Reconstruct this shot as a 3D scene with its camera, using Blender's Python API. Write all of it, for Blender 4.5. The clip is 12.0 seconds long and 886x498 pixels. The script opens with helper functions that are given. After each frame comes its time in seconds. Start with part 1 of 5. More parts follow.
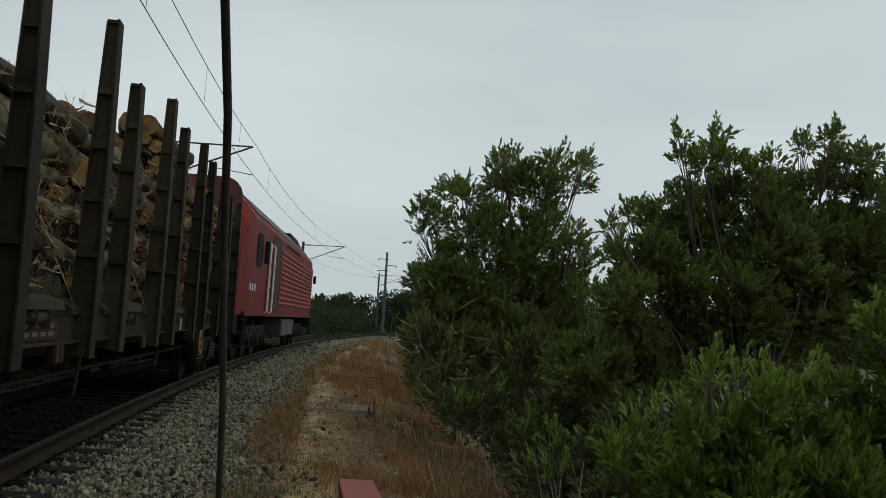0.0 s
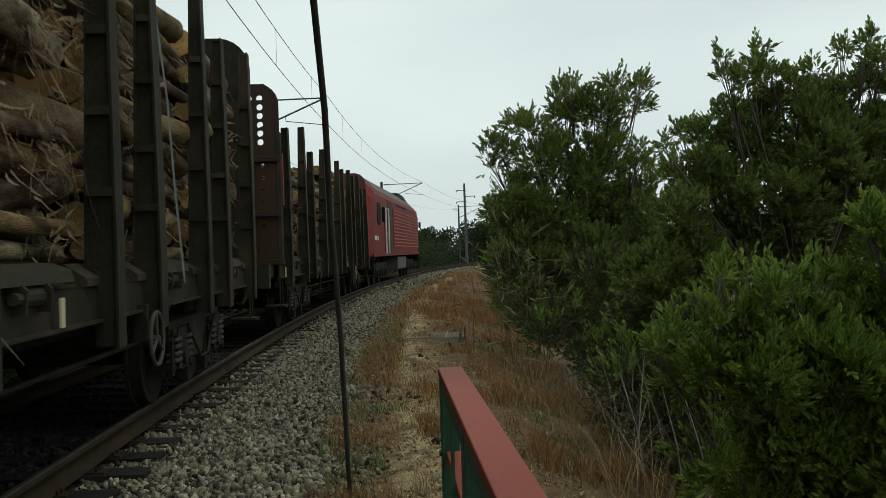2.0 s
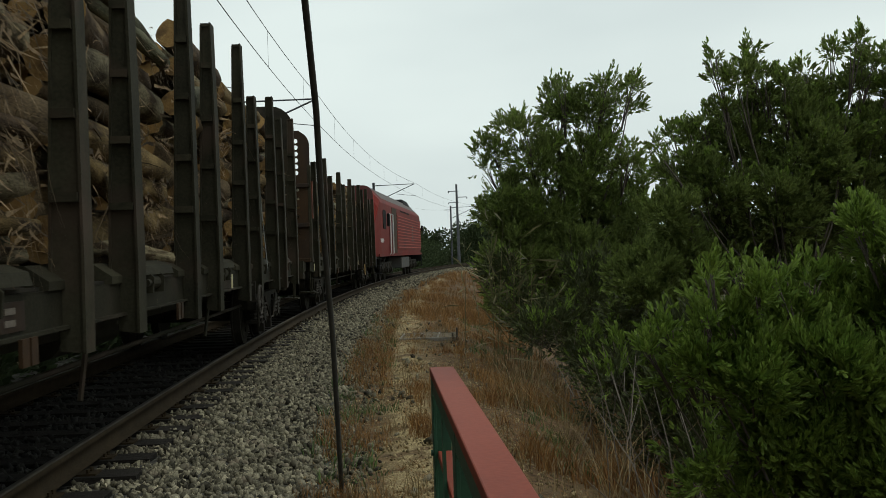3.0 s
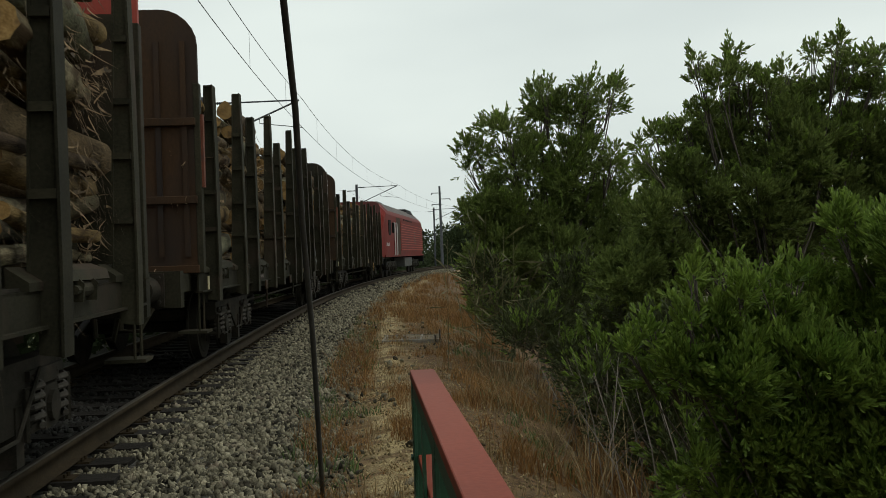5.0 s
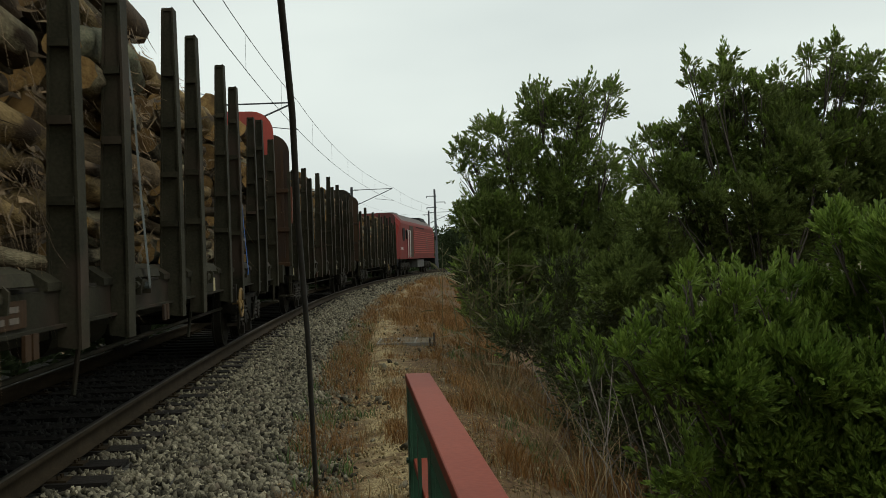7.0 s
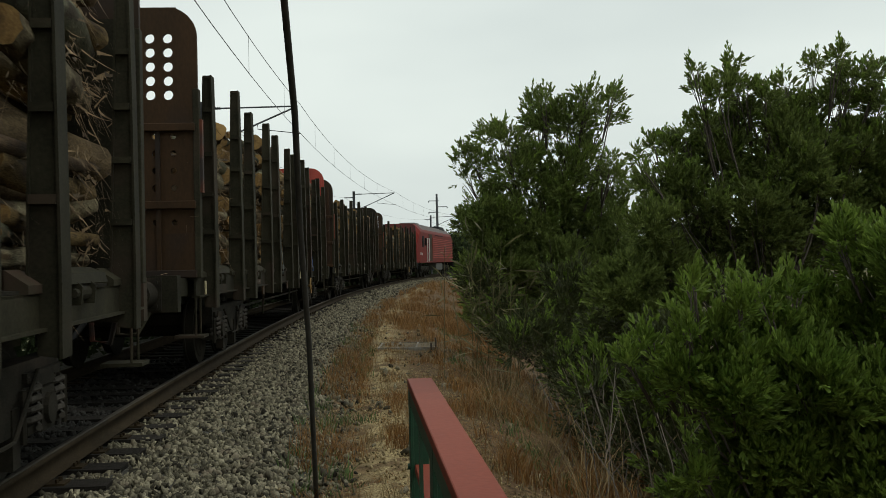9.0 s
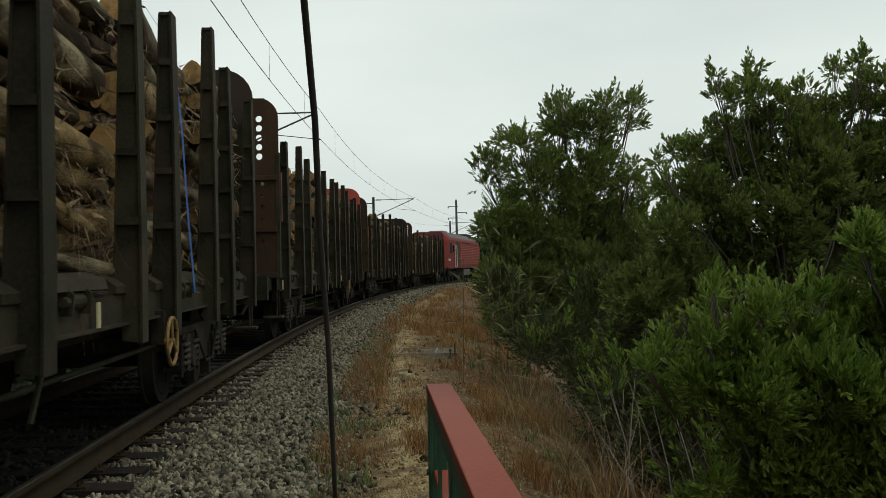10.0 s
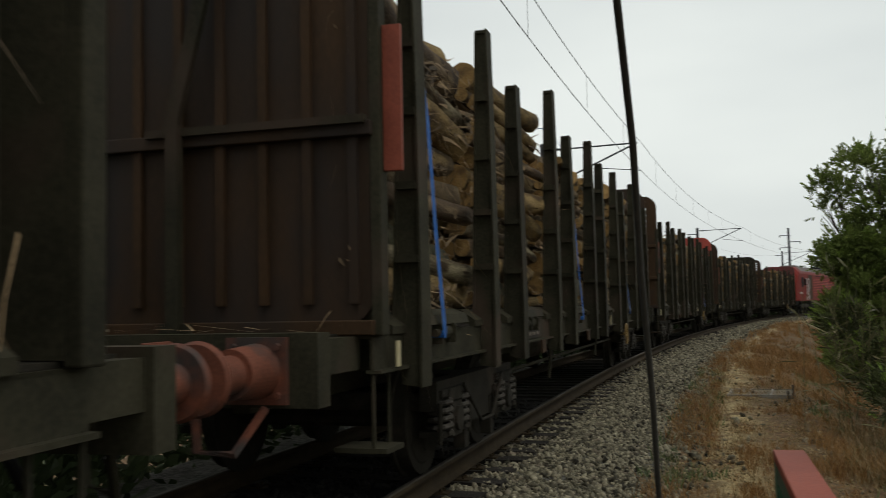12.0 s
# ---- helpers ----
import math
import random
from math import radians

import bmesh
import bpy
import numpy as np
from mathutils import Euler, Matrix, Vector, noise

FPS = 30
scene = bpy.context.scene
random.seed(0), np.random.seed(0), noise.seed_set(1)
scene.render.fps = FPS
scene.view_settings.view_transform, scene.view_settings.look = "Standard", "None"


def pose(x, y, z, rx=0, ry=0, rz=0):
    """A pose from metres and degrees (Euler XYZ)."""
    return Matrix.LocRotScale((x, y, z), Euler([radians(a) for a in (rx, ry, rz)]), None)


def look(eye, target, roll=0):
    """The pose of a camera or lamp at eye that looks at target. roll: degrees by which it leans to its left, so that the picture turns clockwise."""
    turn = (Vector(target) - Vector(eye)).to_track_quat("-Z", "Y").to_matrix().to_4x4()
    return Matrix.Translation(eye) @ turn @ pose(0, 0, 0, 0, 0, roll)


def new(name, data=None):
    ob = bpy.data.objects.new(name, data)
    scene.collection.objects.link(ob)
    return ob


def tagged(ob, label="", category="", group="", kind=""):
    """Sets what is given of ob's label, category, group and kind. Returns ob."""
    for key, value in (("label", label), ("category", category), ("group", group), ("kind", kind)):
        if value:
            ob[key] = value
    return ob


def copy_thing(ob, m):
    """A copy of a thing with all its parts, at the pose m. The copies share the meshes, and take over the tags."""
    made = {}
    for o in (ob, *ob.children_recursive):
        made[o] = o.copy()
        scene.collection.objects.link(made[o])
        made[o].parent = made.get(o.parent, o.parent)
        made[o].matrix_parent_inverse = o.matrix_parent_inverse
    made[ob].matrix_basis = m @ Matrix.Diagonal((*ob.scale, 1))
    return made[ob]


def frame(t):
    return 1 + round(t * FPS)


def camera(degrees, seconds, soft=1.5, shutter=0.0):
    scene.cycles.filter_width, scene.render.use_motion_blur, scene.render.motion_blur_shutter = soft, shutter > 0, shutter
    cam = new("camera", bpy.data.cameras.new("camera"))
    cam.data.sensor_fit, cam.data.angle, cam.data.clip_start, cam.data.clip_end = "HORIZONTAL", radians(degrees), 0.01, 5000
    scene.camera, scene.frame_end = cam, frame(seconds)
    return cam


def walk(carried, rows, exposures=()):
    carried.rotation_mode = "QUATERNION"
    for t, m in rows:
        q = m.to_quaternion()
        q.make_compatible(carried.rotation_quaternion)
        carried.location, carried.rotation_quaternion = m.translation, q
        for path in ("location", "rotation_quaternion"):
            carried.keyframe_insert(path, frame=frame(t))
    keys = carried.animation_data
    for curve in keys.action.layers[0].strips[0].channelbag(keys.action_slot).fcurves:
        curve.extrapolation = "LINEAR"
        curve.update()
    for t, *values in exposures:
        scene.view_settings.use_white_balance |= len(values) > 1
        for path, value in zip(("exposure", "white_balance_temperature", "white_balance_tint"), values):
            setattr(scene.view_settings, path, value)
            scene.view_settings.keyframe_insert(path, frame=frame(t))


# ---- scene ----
# ---------------------------------------------------------------- camera
cam = camera(50.0, 12.0, soft=0.7, shutter=0.12)
# seconds, eye, yaw, pitch, roll (a hand-held camera that mostly turns)
PATH = [
    (0.0, (-0.050, 1.039, 1.577), -3.16, 4.51, 3.85),
    (0.5, (-0.039, 0.564, 1.576), -4.10, 2.11, 0.77),
    (1.0, (-0.017, 0.250, 1.580), 0.59, 0.58, -0.89),
    (1.5, (-0.012, 0.059, 1.594), 1.61, 0.16, -1.57),
    (2.0, (-0.010, -0.008, 1.599), 1.59, 0.12, -1.73),
    (2.5, (-0.006, -0.025, 1.598), 1.42, 0.16, -1.82),
    (3.0, (-0.007, -0.016, 1.596), 1.12, 0.16, -1.81),
    (5.0, (0.003, 0.034, 1.592), 0.11, 0.24, -1.86),
    (5.5, (-0.001, -0.005, 1.600), -0.01, 0.23, -1.80),
    (6.0, (-0.002, 0.001, 1.597), -0.11, 0.28, -1.67),
    (6.5, (-0.001, 0.011, 1.600), -0.15, 0.32, -1.61),
    (7.0, (-0.003, 0.026, 1.595), -0.22, 0.42, -1.54),
    (9.0, (-0.008, 0.063, 1.592), -0.12, 0.71, -1.16),
    (9.5, (-0.008, 0.050, 1.594), 0.34, 0.85, -1.14),
    (10.0, (-0.007, 0.054, 1.592), 1.04, 1.08, -1.06),
    (10.5, (-0.010, 0.076, 1.594), 2.07, 1.32, -1.04),
    (11.0, (-0.016, 0.174, 1.596), 3.65, 1.60, -0.81),
    (11.5, (-0.015, 0.298, 1.612), 8.21, 2.12, -0.86),
    (12.0, (-0.061, 0.463, 1.617), 20.21, 3.46, -1.16),
]


def eye_pose(eye, yaw, pitch, roll):
    y, p = radians(yaw), radians(pitch)
    way = Vector((-math.sin(y) * math.cos(p), math.cos(y) * math.cos(p), math.sin(p)))
    return look(eye, Vector(eye) + way, roll)


walk(cam, [(t, eye_pose(e, y, p, r)) for t, e, y, p, r in PATH],
     exposures=[(0.0, -0.34, 6170, 6), (0.5, -0.3, 6180, 5), (1.0, -0.12, 6220, 3), (2.0, -0.01, 6280, 2), (3.0, 0.0, 6380, 3), (5.0, 0.0, 6560, 4), (11.0, 0.0, 6600, 4), (12.0, 0.0, 6640, 9)])

# ---------------------------------------------------------------- world and light
SUN_UP, SUN_TURN = radians(66), radians(120)
world = bpy.data.worlds.new("overcast_sky")
scene.world = world
world.use_nodes = True
wn, wl = world.node_tree.nodes, world.node_tree.links
wn.clear()
w_out, w_bg = wn.new("ShaderNodeOutputWorld"), wn.new("ShaderNodeBackground")
w_sky = wn.new("ShaderNodeTexSky")
w_sky.sky_type, w_sky.sun_disc = "NISHITA", False
w_sky.sun_elevation, w_sky.sun_rotation = SUN_UP, SUN_TURN
w_sky.air_density, w_sky.dust_density = 1.0, 4.0
w_tc, w_map = wn.new("ShaderNodeTexCoord"), wn.new("ShaderNodeMapping")
w_map.inputs["Scale"].default_value = (1.0, 1.0, 3.2)
w_noise = wn.new("ShaderNodeTexNoise")
w_noise.inputs["Scale"].default_value, w_noise.inputs["Detail"].default_value = 1.7, 4.0
w_noise.inputs["Roughness"].default_value = 0.42
w_ramp = wn.new("ShaderNodeValToRGB")
w_ramp.color_ramp.elements[0].position, w_ramp.color_ramp.elements[1].position = 0.3, 0.72
w_ramp.color_ramp.elements[0].color = (5.9, 6.4, 6.55, 1)
w_ramp.color_ramp.elements[1].color = (8.4, 8.9, 8.75, 1)
w_mix = wn.new("ShaderNodeMixRGB")
w_mix.inputs[0].default_value = 0.94
wl.new(w_tc.outputs["Generated"], w_map.inputs[0])
wl.new(w_map.outputs[0], w_noise.inputs["Vector"])
wl.new(w_noise.outputs["Fac"], w_ramp.inputs[0])
wl.new(w_sky.outputs[0], w_mix.inputs[1])
wl.new(w_ramp.outputs[0], w_mix.inputs[2])
wl.new(w_mix.outputs[0], w_bg.inputs[0])
w_bg.inputs[1].default_value = 0.1
wl.new(w_bg.outputs[0], w_out.inputs[0])

sun_data = bpy.data.lights.new("sun", "SUN")
sun_data.energy, sun_data.angle, sun_data.color = 0.7, radians(25), (1.0, 0.97, 0.92)
sun = new("sun", sun_data)
sun_dir = Vector((math.sin(SUN_TURN) * math.cos(SUN_UP), math.cos(SUN_TURN) * math.cos(SUN_UP), math.sin(SUN_UP)))
sun.matrix_world = look(sun_dir * 50, (0, 0, 0))


# ---------------------------------------------------------------- materials
def material(name, a, b, rough=0.8, metal=0.0, scale=8.0, fine=60.0, bump=0.2, stain=None, stain_at=0.55,
             stretch=(1, 1, 1), vary=0.0, island=0.0, spec=0.4, stain_scale=None):
    """Two colours mixed by a grain, a third one in patches, bump, and a change of brightness from piece to piece."""
    m = bpy.data.materials.new(name)
    m.use_nodes = True
    n, l = m.node_tree.nodes, m.node_tree.links
    bsdf = n["Principled BSDF"]
    tc, mp = n.new("ShaderNodeTexCoord"), n.new("ShaderNodeMapping")
    mp.inputs["Scale"].default_value = stretch
    l.new(tc.outputs["Object"], mp.inputs[0])
    big, small = n.new("ShaderNodeTexNoise"), n.new("ShaderNodeTexNoise")
    big.inputs["Scale"].default_value, big.inputs["Detail"].default_value = scale, 5
    small.inputs["Scale"].default_value, small.inputs["Detail"].default_value = fine, 3
    info = n.new("ShaderNodeObjectInfo")
    shift = n.new("ShaderNodeVectorMath")
    shift.operation = "MULTIPLY_ADD"
    shift.inputs[1].default_value = (1, 1, 1)
    scaled = n.new("ShaderNodeMath")
    scaled.operation, scaled.inputs[1].default_value = "MULTIPLY", 37.0
    l.new(info.outputs["Random"], scaled.inputs[0])
    l.new(mp.outputs[0], shift.inputs[0])
    l.new(scaled.outputs[0], shift.inputs[2])
    for t in (big, small):
        l.new(shift.outputs[0], t.inputs["Vector"])
    add = n.new("ShaderNodeMath")
    add.operation = "MULTIPLY_ADD"
    add.inputs[1].default_value = 0.45
    l.new(small.outputs["Fac"], add.inputs[0])
    half = n.new("ShaderNodeMath")
    half.operation, half.inputs[1].default_value = "MULTIPLY", 0.55
    l.new(big.outputs["Fac"], half.inputs[0])
    l.new(half.outputs[0], add.inputs[2])
    ramp = n.new("ShaderNodeValToRGB")
    ramp.color_ramp.elements[0].position, ramp.color_ramp.elements[1].position = 0.34, 0.66
    ramp.color_ramp.elements[0].color, ramp.color_ramp.elements[1].color = (*a, 1), (*b, 1)
    l.new(add.outputs[0], ramp.inputs[0])
    col = ramp.outputs[0]
    if stain:
        st = n.new("ShaderNodeTexNoise")
        st.inputs["Scale"].default_value, st.inputs["Detail"].default_value = stain_scale or scale * 0.35, 6
        l.new(shift.outputs[0], st.inputs["Vector"])
        sr = n.new("ShaderNodeValToRGB")
        sr.color_ramp.elements[0].position, sr.color_ramp.elements[1].position = stain_at - 0.06, stain_at + 0.08
        l.new(st.outputs["Fac"], sr.inputs[0])
        mx = n.new("ShaderNodeMixRGB")
        mx.inputs[2].default_value = (*stain, 1)
        l.new(sr.outputs[0], mx.inputs[0])
        l.new(col, mx.inputs[1])
        col = mx.outputs[0]
    for amount, socket in ((vary, info.outputs["Random"]), (island, None)):
        if amount:
            if socket is None:
                socket = n.new("ShaderNodeNewGeometry").outputs["Random Per Island"]
            mr = n.new("ShaderNodeMapRange")
            mr.inputs["To Min"].default_value, mr.inputs["To Max"].default_value = 1 - amount, 1 + amount
            l.new(socket, mr.inputs["Value"])
            hv = n.new("ShaderNodeHueSaturation")
            l.new(mr.outputs[0], hv.inputs["Value"])
            l.new(col, hv.inputs["Color"])
            col = hv.outputs[0]
    l.new(col, bsdf.inputs["Base Color"])
    bsdf.inputs["Roughness"].default_value, bsdf.inputs["Metallic"].default_value = rough, metal
    bsdf.inputs["Specular IOR Level"].default_value = spec
    if bump:
        bp = n.new("ShaderNodeBump")
        bp.inputs["Strength"].default_value, bp.inputs["Distance"].default_value = bump, 0.02
        l.new(add.outputs[0], bp.inputs["Height"])
        l.new(bp.outputs[0], bsdf.inputs["Normal"])
    return m


def leaf_material(name, a, b, through_light=0.25, gloss=0.35):
    m = material(name, a, b, rough=0.55, scale=1.3, fine=9.0, bump=0.0, island=0.35, spec=gloss)
    n, l = m.node_tree.nodes, m.node_tree.links
    bsdf = n["Principled BSDF"]
    tr, mix = n.new("ShaderNodeBsdfTranslucent"), n.new("ShaderNodeMixShader")
    mix.inputs[0].default_value = through_light
    l.new(bsdf.inputs["Base Color"].links[0].from_socket, tr.inputs["Color"])
    l.new(bsdf.outputs[0], mix.inputs[1])
    l.new(tr.outputs[0], mix.inputs[2])
    l.new(mix.outputs[0], n["Material Output"].inputs["Surface"])
    return m


M_STONE = material("ballast_stone", (0.042, 0.037, 0.025), (0.345, 0.308, 0.21), 0.9, scale=14, fine=90, bump=0.3,
                   stain=(0.17, 0.14, 0.1), stain_at=0.6, vary=0.3, island=0.85, spec=0.2)
M_PEBBLE = material("path_pebble", (0.13, 0.096, 0.05), (0.38, 0.3, 0.17), 0.95, scale=14, fine=90, bump=0.3, island=0.5, spec=0.15)
# stone between the rails: oil grime plus the train's shade put into the colour
M_BEDSHADE = material("oil_and_shade_stone", (0.012, 0.011, 0.009), (0.042, 0.038, 0.032), 0.9, scale=14, fine=90, bump=0.3, island=0.5)
M_RAIL = material("rail_steel", (0.022, 0.0155, 0.0085), (0.05, 0.035, 0.019), 0.85, 0.0, spec=0.1, scale=6, stretch=(1, 1, 1), bump=0.15)
M_RAILTOP = material("rail_running_band", (0.04, 0.032, 0.022), (0.07, 0.057, 0.04), 0.65, 0.2, scale=5, bump=0.05)
M_SLEEPER = material("sleeper_wood", (0.012, 0.0105, 0.009), (0.036, 0.031, 0.026), 0.95, spec=0.1, scale=5, stretch=(1, 8, 8), bump=0.5, vary=0.25)
M_STEEL = material("wagon_steel", (0.0165, 0.015, 0.0088), (0.042, 0.0375, 0.0225), 0.8, 0.0, scale=3.2, fine=45, bump=0.12, spec=0.14,
                   stain=(0.052, 0.036, 0.025), stain_at=0.6, vary=0.22)
M_UNDER = material("brake_dust_steel", (0.012, 0.0107, 0.0075), (0.034, 0.029, 0.021), 0.9, 0.0, scale=6, bump=0.25, spec=0.15,
                   stain=(0.055, 0.042, 0.032), stain_at=0.63)
M_SPRING = material("spring_steel", (0.03, 0.026, 0.021), (0.085, 0.075, 0.062), 0.8, 0.0, scale=9, bump=0.15, spec=0.2)
M_RUST = material("oxide_brown_panel", (0.028, 0.0152, 0.006), (0.056, 0.028, 0.0112), 0.7, 0.0, scale=2.2, fine=40, bump=0.12, spec=0.2,
                  stain=(0.024, 0.018, 0.015), stain_at=0.56, stretch=(1, 1, 0.4))
M_REDPANEL = material("red_bulkhead_paint", (0.27, 0.035, 0.022), (0.36, 0.055, 0.035), 0.6, scale=2.5, bump=0.08,
                      stain=(0.14, 0.03, 0.022), stain_at=0.62, stretch=(1, 1, 0.4))
M_DARKRED = material("dull_dark_red_panel", (0.085, 0.016, 0.014), (0.15, 0.028, 0.024), 0.65, scale=2.5, bump=0.08,
                     stain=(0.05, 0.02, 0.017), stain_at=0.56, stretch=(1, 1, 0.4))
M_ORANGE = material("orange_red_paint", (0.17, 0.034, 0.016), (0.26, 0.058, 0.03), 0.65, scale=6, bump=0.1,
                    stain=(0.09, 0.04, 0.028), stain_at=0.6)
M_BUFFER = material("worn_buffer_red", (0.10, 0.029, 0.014), (0.185, 0.055, 0.028), 0.75, scale=7, bump=0.12,
                    stain=(0.04, 0.03, 0.026), stain_at=0.54)
M_WHEELYELLOW = material("faded_yellow_paint", (0.14, 0.083, 0.022), (0.24, 0.15, 0.045), 0.65, scale=12, bump=0.1,
                         stain=(0.07, 0.05, 0.03), stain_at=0.6)
M_PLATE = material("small_pale_plate", (0.42, 0.36, 0.20), (0.55, 0.48, 0.30), 0.6, scale=20, bump=0.05)
BARKS = [material(nm, a, b, 0.9, scale=2.6, fine=24, bump=0.7, stain=c, stain_at=k, stretch=(0.36, 2.4, 0.36), vary=0.3, stain_scale=2.2, spec=0.2)
         for nm, a, b, c, k in (
    ("pale_eucalyptus_bark", (0.07, 0.054, 0.03), (0.33, 0.277, 0.168), (0.045, 0.028, 0.013), 0.5),
    ("tan_eucalyptus_bark", (0.06, 0.037, 0.014), (0.29, 0.2, 0.085), (0.05, 0.03, 0.014), 0.55),
    ("grey_green_bark", (0.04, 0.041, 0.025), (0.19, 0.18, 0.112), (0.05, 0.036, 0.02), 0.56),
    ("dark_rough_bark", (0.032, 0.022, 0.014), (0.12, 0.08, 0.048), (0.2, 0.14, 0.08), 0.58))]
# one brown bark for all logs inside a stack
M_BARKIN = material("inner_log_bark", (0.045, 0.03, 0.016), (0.2, 0.14, 0.076), 0.9, scale=2.5, fine=26, bump=0.5,
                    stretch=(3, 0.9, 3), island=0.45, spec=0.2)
M_LOGEND = material("sawn_log_end", (0.17, 0.098, 0.035), (0.37, 0.232, 0.092), 0.9, scale=2.2, fine=9, bump=0.3,
                    stain=(0.13, 0.08, 0.036), stain_at=0.56, vary=0.35, spec=0.15, stretch=(1, 4, 1), stain_scale=1.1)
M_STRIP = material("peeled_bark_strip", (0.07, 0.043, 0.02), (0.29, 0.2, 0.11), 0.85, scale=6, bump=0.2, island=0.75)
M_BLUE = material("blue_webbing", (0.006, 0.07, 0.26), (0.01, 0.105, 0.37), 0.7, scale=9, fine=160, bump=0.2)
M_GREYSTRAP = material("grey_webbing", (0.06, 0.068, 0.062), (0.1, 0.11, 0.1), 0.7, scale=9, fine=160, bump=0.2)
M_LOCO = material("loco_red_paint", (0.125, 0.0105, 0.0065), (0.18, 0.0165, 0.0105), 0.6, scale=1.2, fine=12, bump=0.02,
                  stain=(0.11, 0.016, 0.012), stain_at=0.58, spec=0.12)
M_LOCODARK = material("loco_roof_grey", (0.075, 0.058, 0.052), (0.135, 0.108, 0.098), 0.65, scale=2, bump=0.05,
                      stain=(0.045, 0.036, 0.032), stain_at=0.58)
M_LOCOBLACK = material("loco_black", (0.009, 0.009, 0.009), (0.02, 0.02, 0.02), 0.8, spec=0.12, scale=4, bump=0.05)
M_LOUVER = material("louvre_pale_red", (0.27, 0.036, 0.02), (0.36, 0.06, 0.035), 0.6, scale=2, bump=0.02, spec=0.15)
M_TANK = material("fuel_tank_grey", (0.06, 0.06, 0.057), (0.1, 0.098, 0.09), 0.7, scale=3, bump=0.05, stain=(0.08, 0.07, 0.06))
M_WHITE = material("white_lettering", (0.62, 0.60, 0.58), (0.72, 0.70, 0.68), 0.5, scale=5, bump=0.0)
M_DULLTEXT = material("dull_pale_lettering", (0.1, 0.082, 0.064), (0.17, 0.138, 0.11), 0.7, scale=14, bump=0.0)
M_GLASS = bpy.data.materials.new("cab_glass")
M_GLASS.use_nodes = True
M_GLASS.node_tree.nodes["Principled BSDF"].inputs["Base Color"].default_value = (0.012, 0.014, 0.016, 1)
M_GLASS.node_tree.nodes["Principled BSDF"].inputs["Roughness"].default_value = 0.25
M_GLASS.node_tree.nodes["Principled BSDF"].inputs["Specular IOR Level"].default_value = 0.2
M_REDRAIL = material("handrail_red_paint", (0.205, 0.042, 0.024), (0.27, 0.06, 0.034), 0.55, scale=3, fine=70, bump=0.06,
                     stain=(0.165, 0.036, 0.022), stain_at=0.6, spec=0.12)
M_GREENRAIL = material("railing_green_paint", (0.012, 0.05, 0.026), (0.022, 0.085, 0.042), 0.5, scale=6, fine=60, bump=0.1,
                       stain=(0.03, 0.045, 0.03), stain_at=0.63)
M_POLE = material("dark_cane", (0.03, 0.03, 0.028), (0.06, 0.058, 0.052), 0.6, scale=12, stretch=(1, 1, 0.2), bump=0.15)
M_MAST = material("galvanised_mast", (0.045, 0.048, 0.054), (0.085, 0.088, 0.096), 0.7, 0.0, scale=3, bump=0.05)
M_WIRE = material("overhead_wire", (0.05, 0.05, 0.05), (0.08, 0.08, 0.08), 0.6, 0.3, bump=0.0)
M_CONCRETE = material("weathered_concrete", (0.21, 0.19, 0.16), (0.33, 0.30, 0.26), 0.9, scale=7, fine=80, bump=0.3,
                      stain=(0.15, 0.125, 0.09), stain_at=0.55)
M_SLAB = material("mossy_slab", (0.11, 0.08, 0.047), (0.21, 0.16, 0.1), 0.95, scale=9, fine=80, bump=0.3, stain=(0.08, 0.07, 0.04), stain_at=0.52)
M_TRUNK = material("acacia_bark", (0.045, 0.036, 0.028), (0.12, 0.10, 0.08), 0.9, scale=6, stretch=(1, 1, 0.3), bump=0.5)
M_TWIG = material("bare_twig", (0.12, 0.10, 0.085), (0.25, 0.215, 0.18), 0.9, scale=8, bump=0.1, island=0.3)
M_LEAFDARK = leaf_material("acacia_leaf", (0.115, 0.152, 0.036), (0.2, 0.25, 0.07), 0.5)
M_LEAFNEAR = leaf_material("young_acacia_leaf", (0.105, 0.172, 0.026), (0.215, 0.29, 0.05), 0.5)
# darker copy of the acacia leaf, shade under the trees put into its colour
M_LEAFSHADE = leaf_material("shaded_acacia_leaf", (0.045, 0.056, 0.018), (0.09, 0.105, 0.036), 0.25)
M_LEAFYOUNG = leaf_material("new_acacia_shoot", (0.125, 0.19, 0.028), (0.21, 0.29, 0.058), 0.45)
M_LEAFFAR = leaf_material("pine_foliage", (0.03, 0.043, 0.018), (0.062, 0.08, 0.036), 0.25, 0.05)
M_REED = leaf_material("dry_reed_leaf", (0.09, 0.085, 0.038), (0.2, 0.175, 0.085), 0.2)
M_DRY = leaf_material("dry_grass", (0.165, 0.076, 0.022), (0.33, 0.178, 0.06), 0.25)
M_STRAW = leaf_material("straw_grass", (0.18, 0.125, 0.055), (0.32, 0.235, 0.115), 0.2)
M_WEED = leaf_material("green_weed", (0.06, 0.10, 0.03), (0.11, 0.16, 0.05), 0.2)


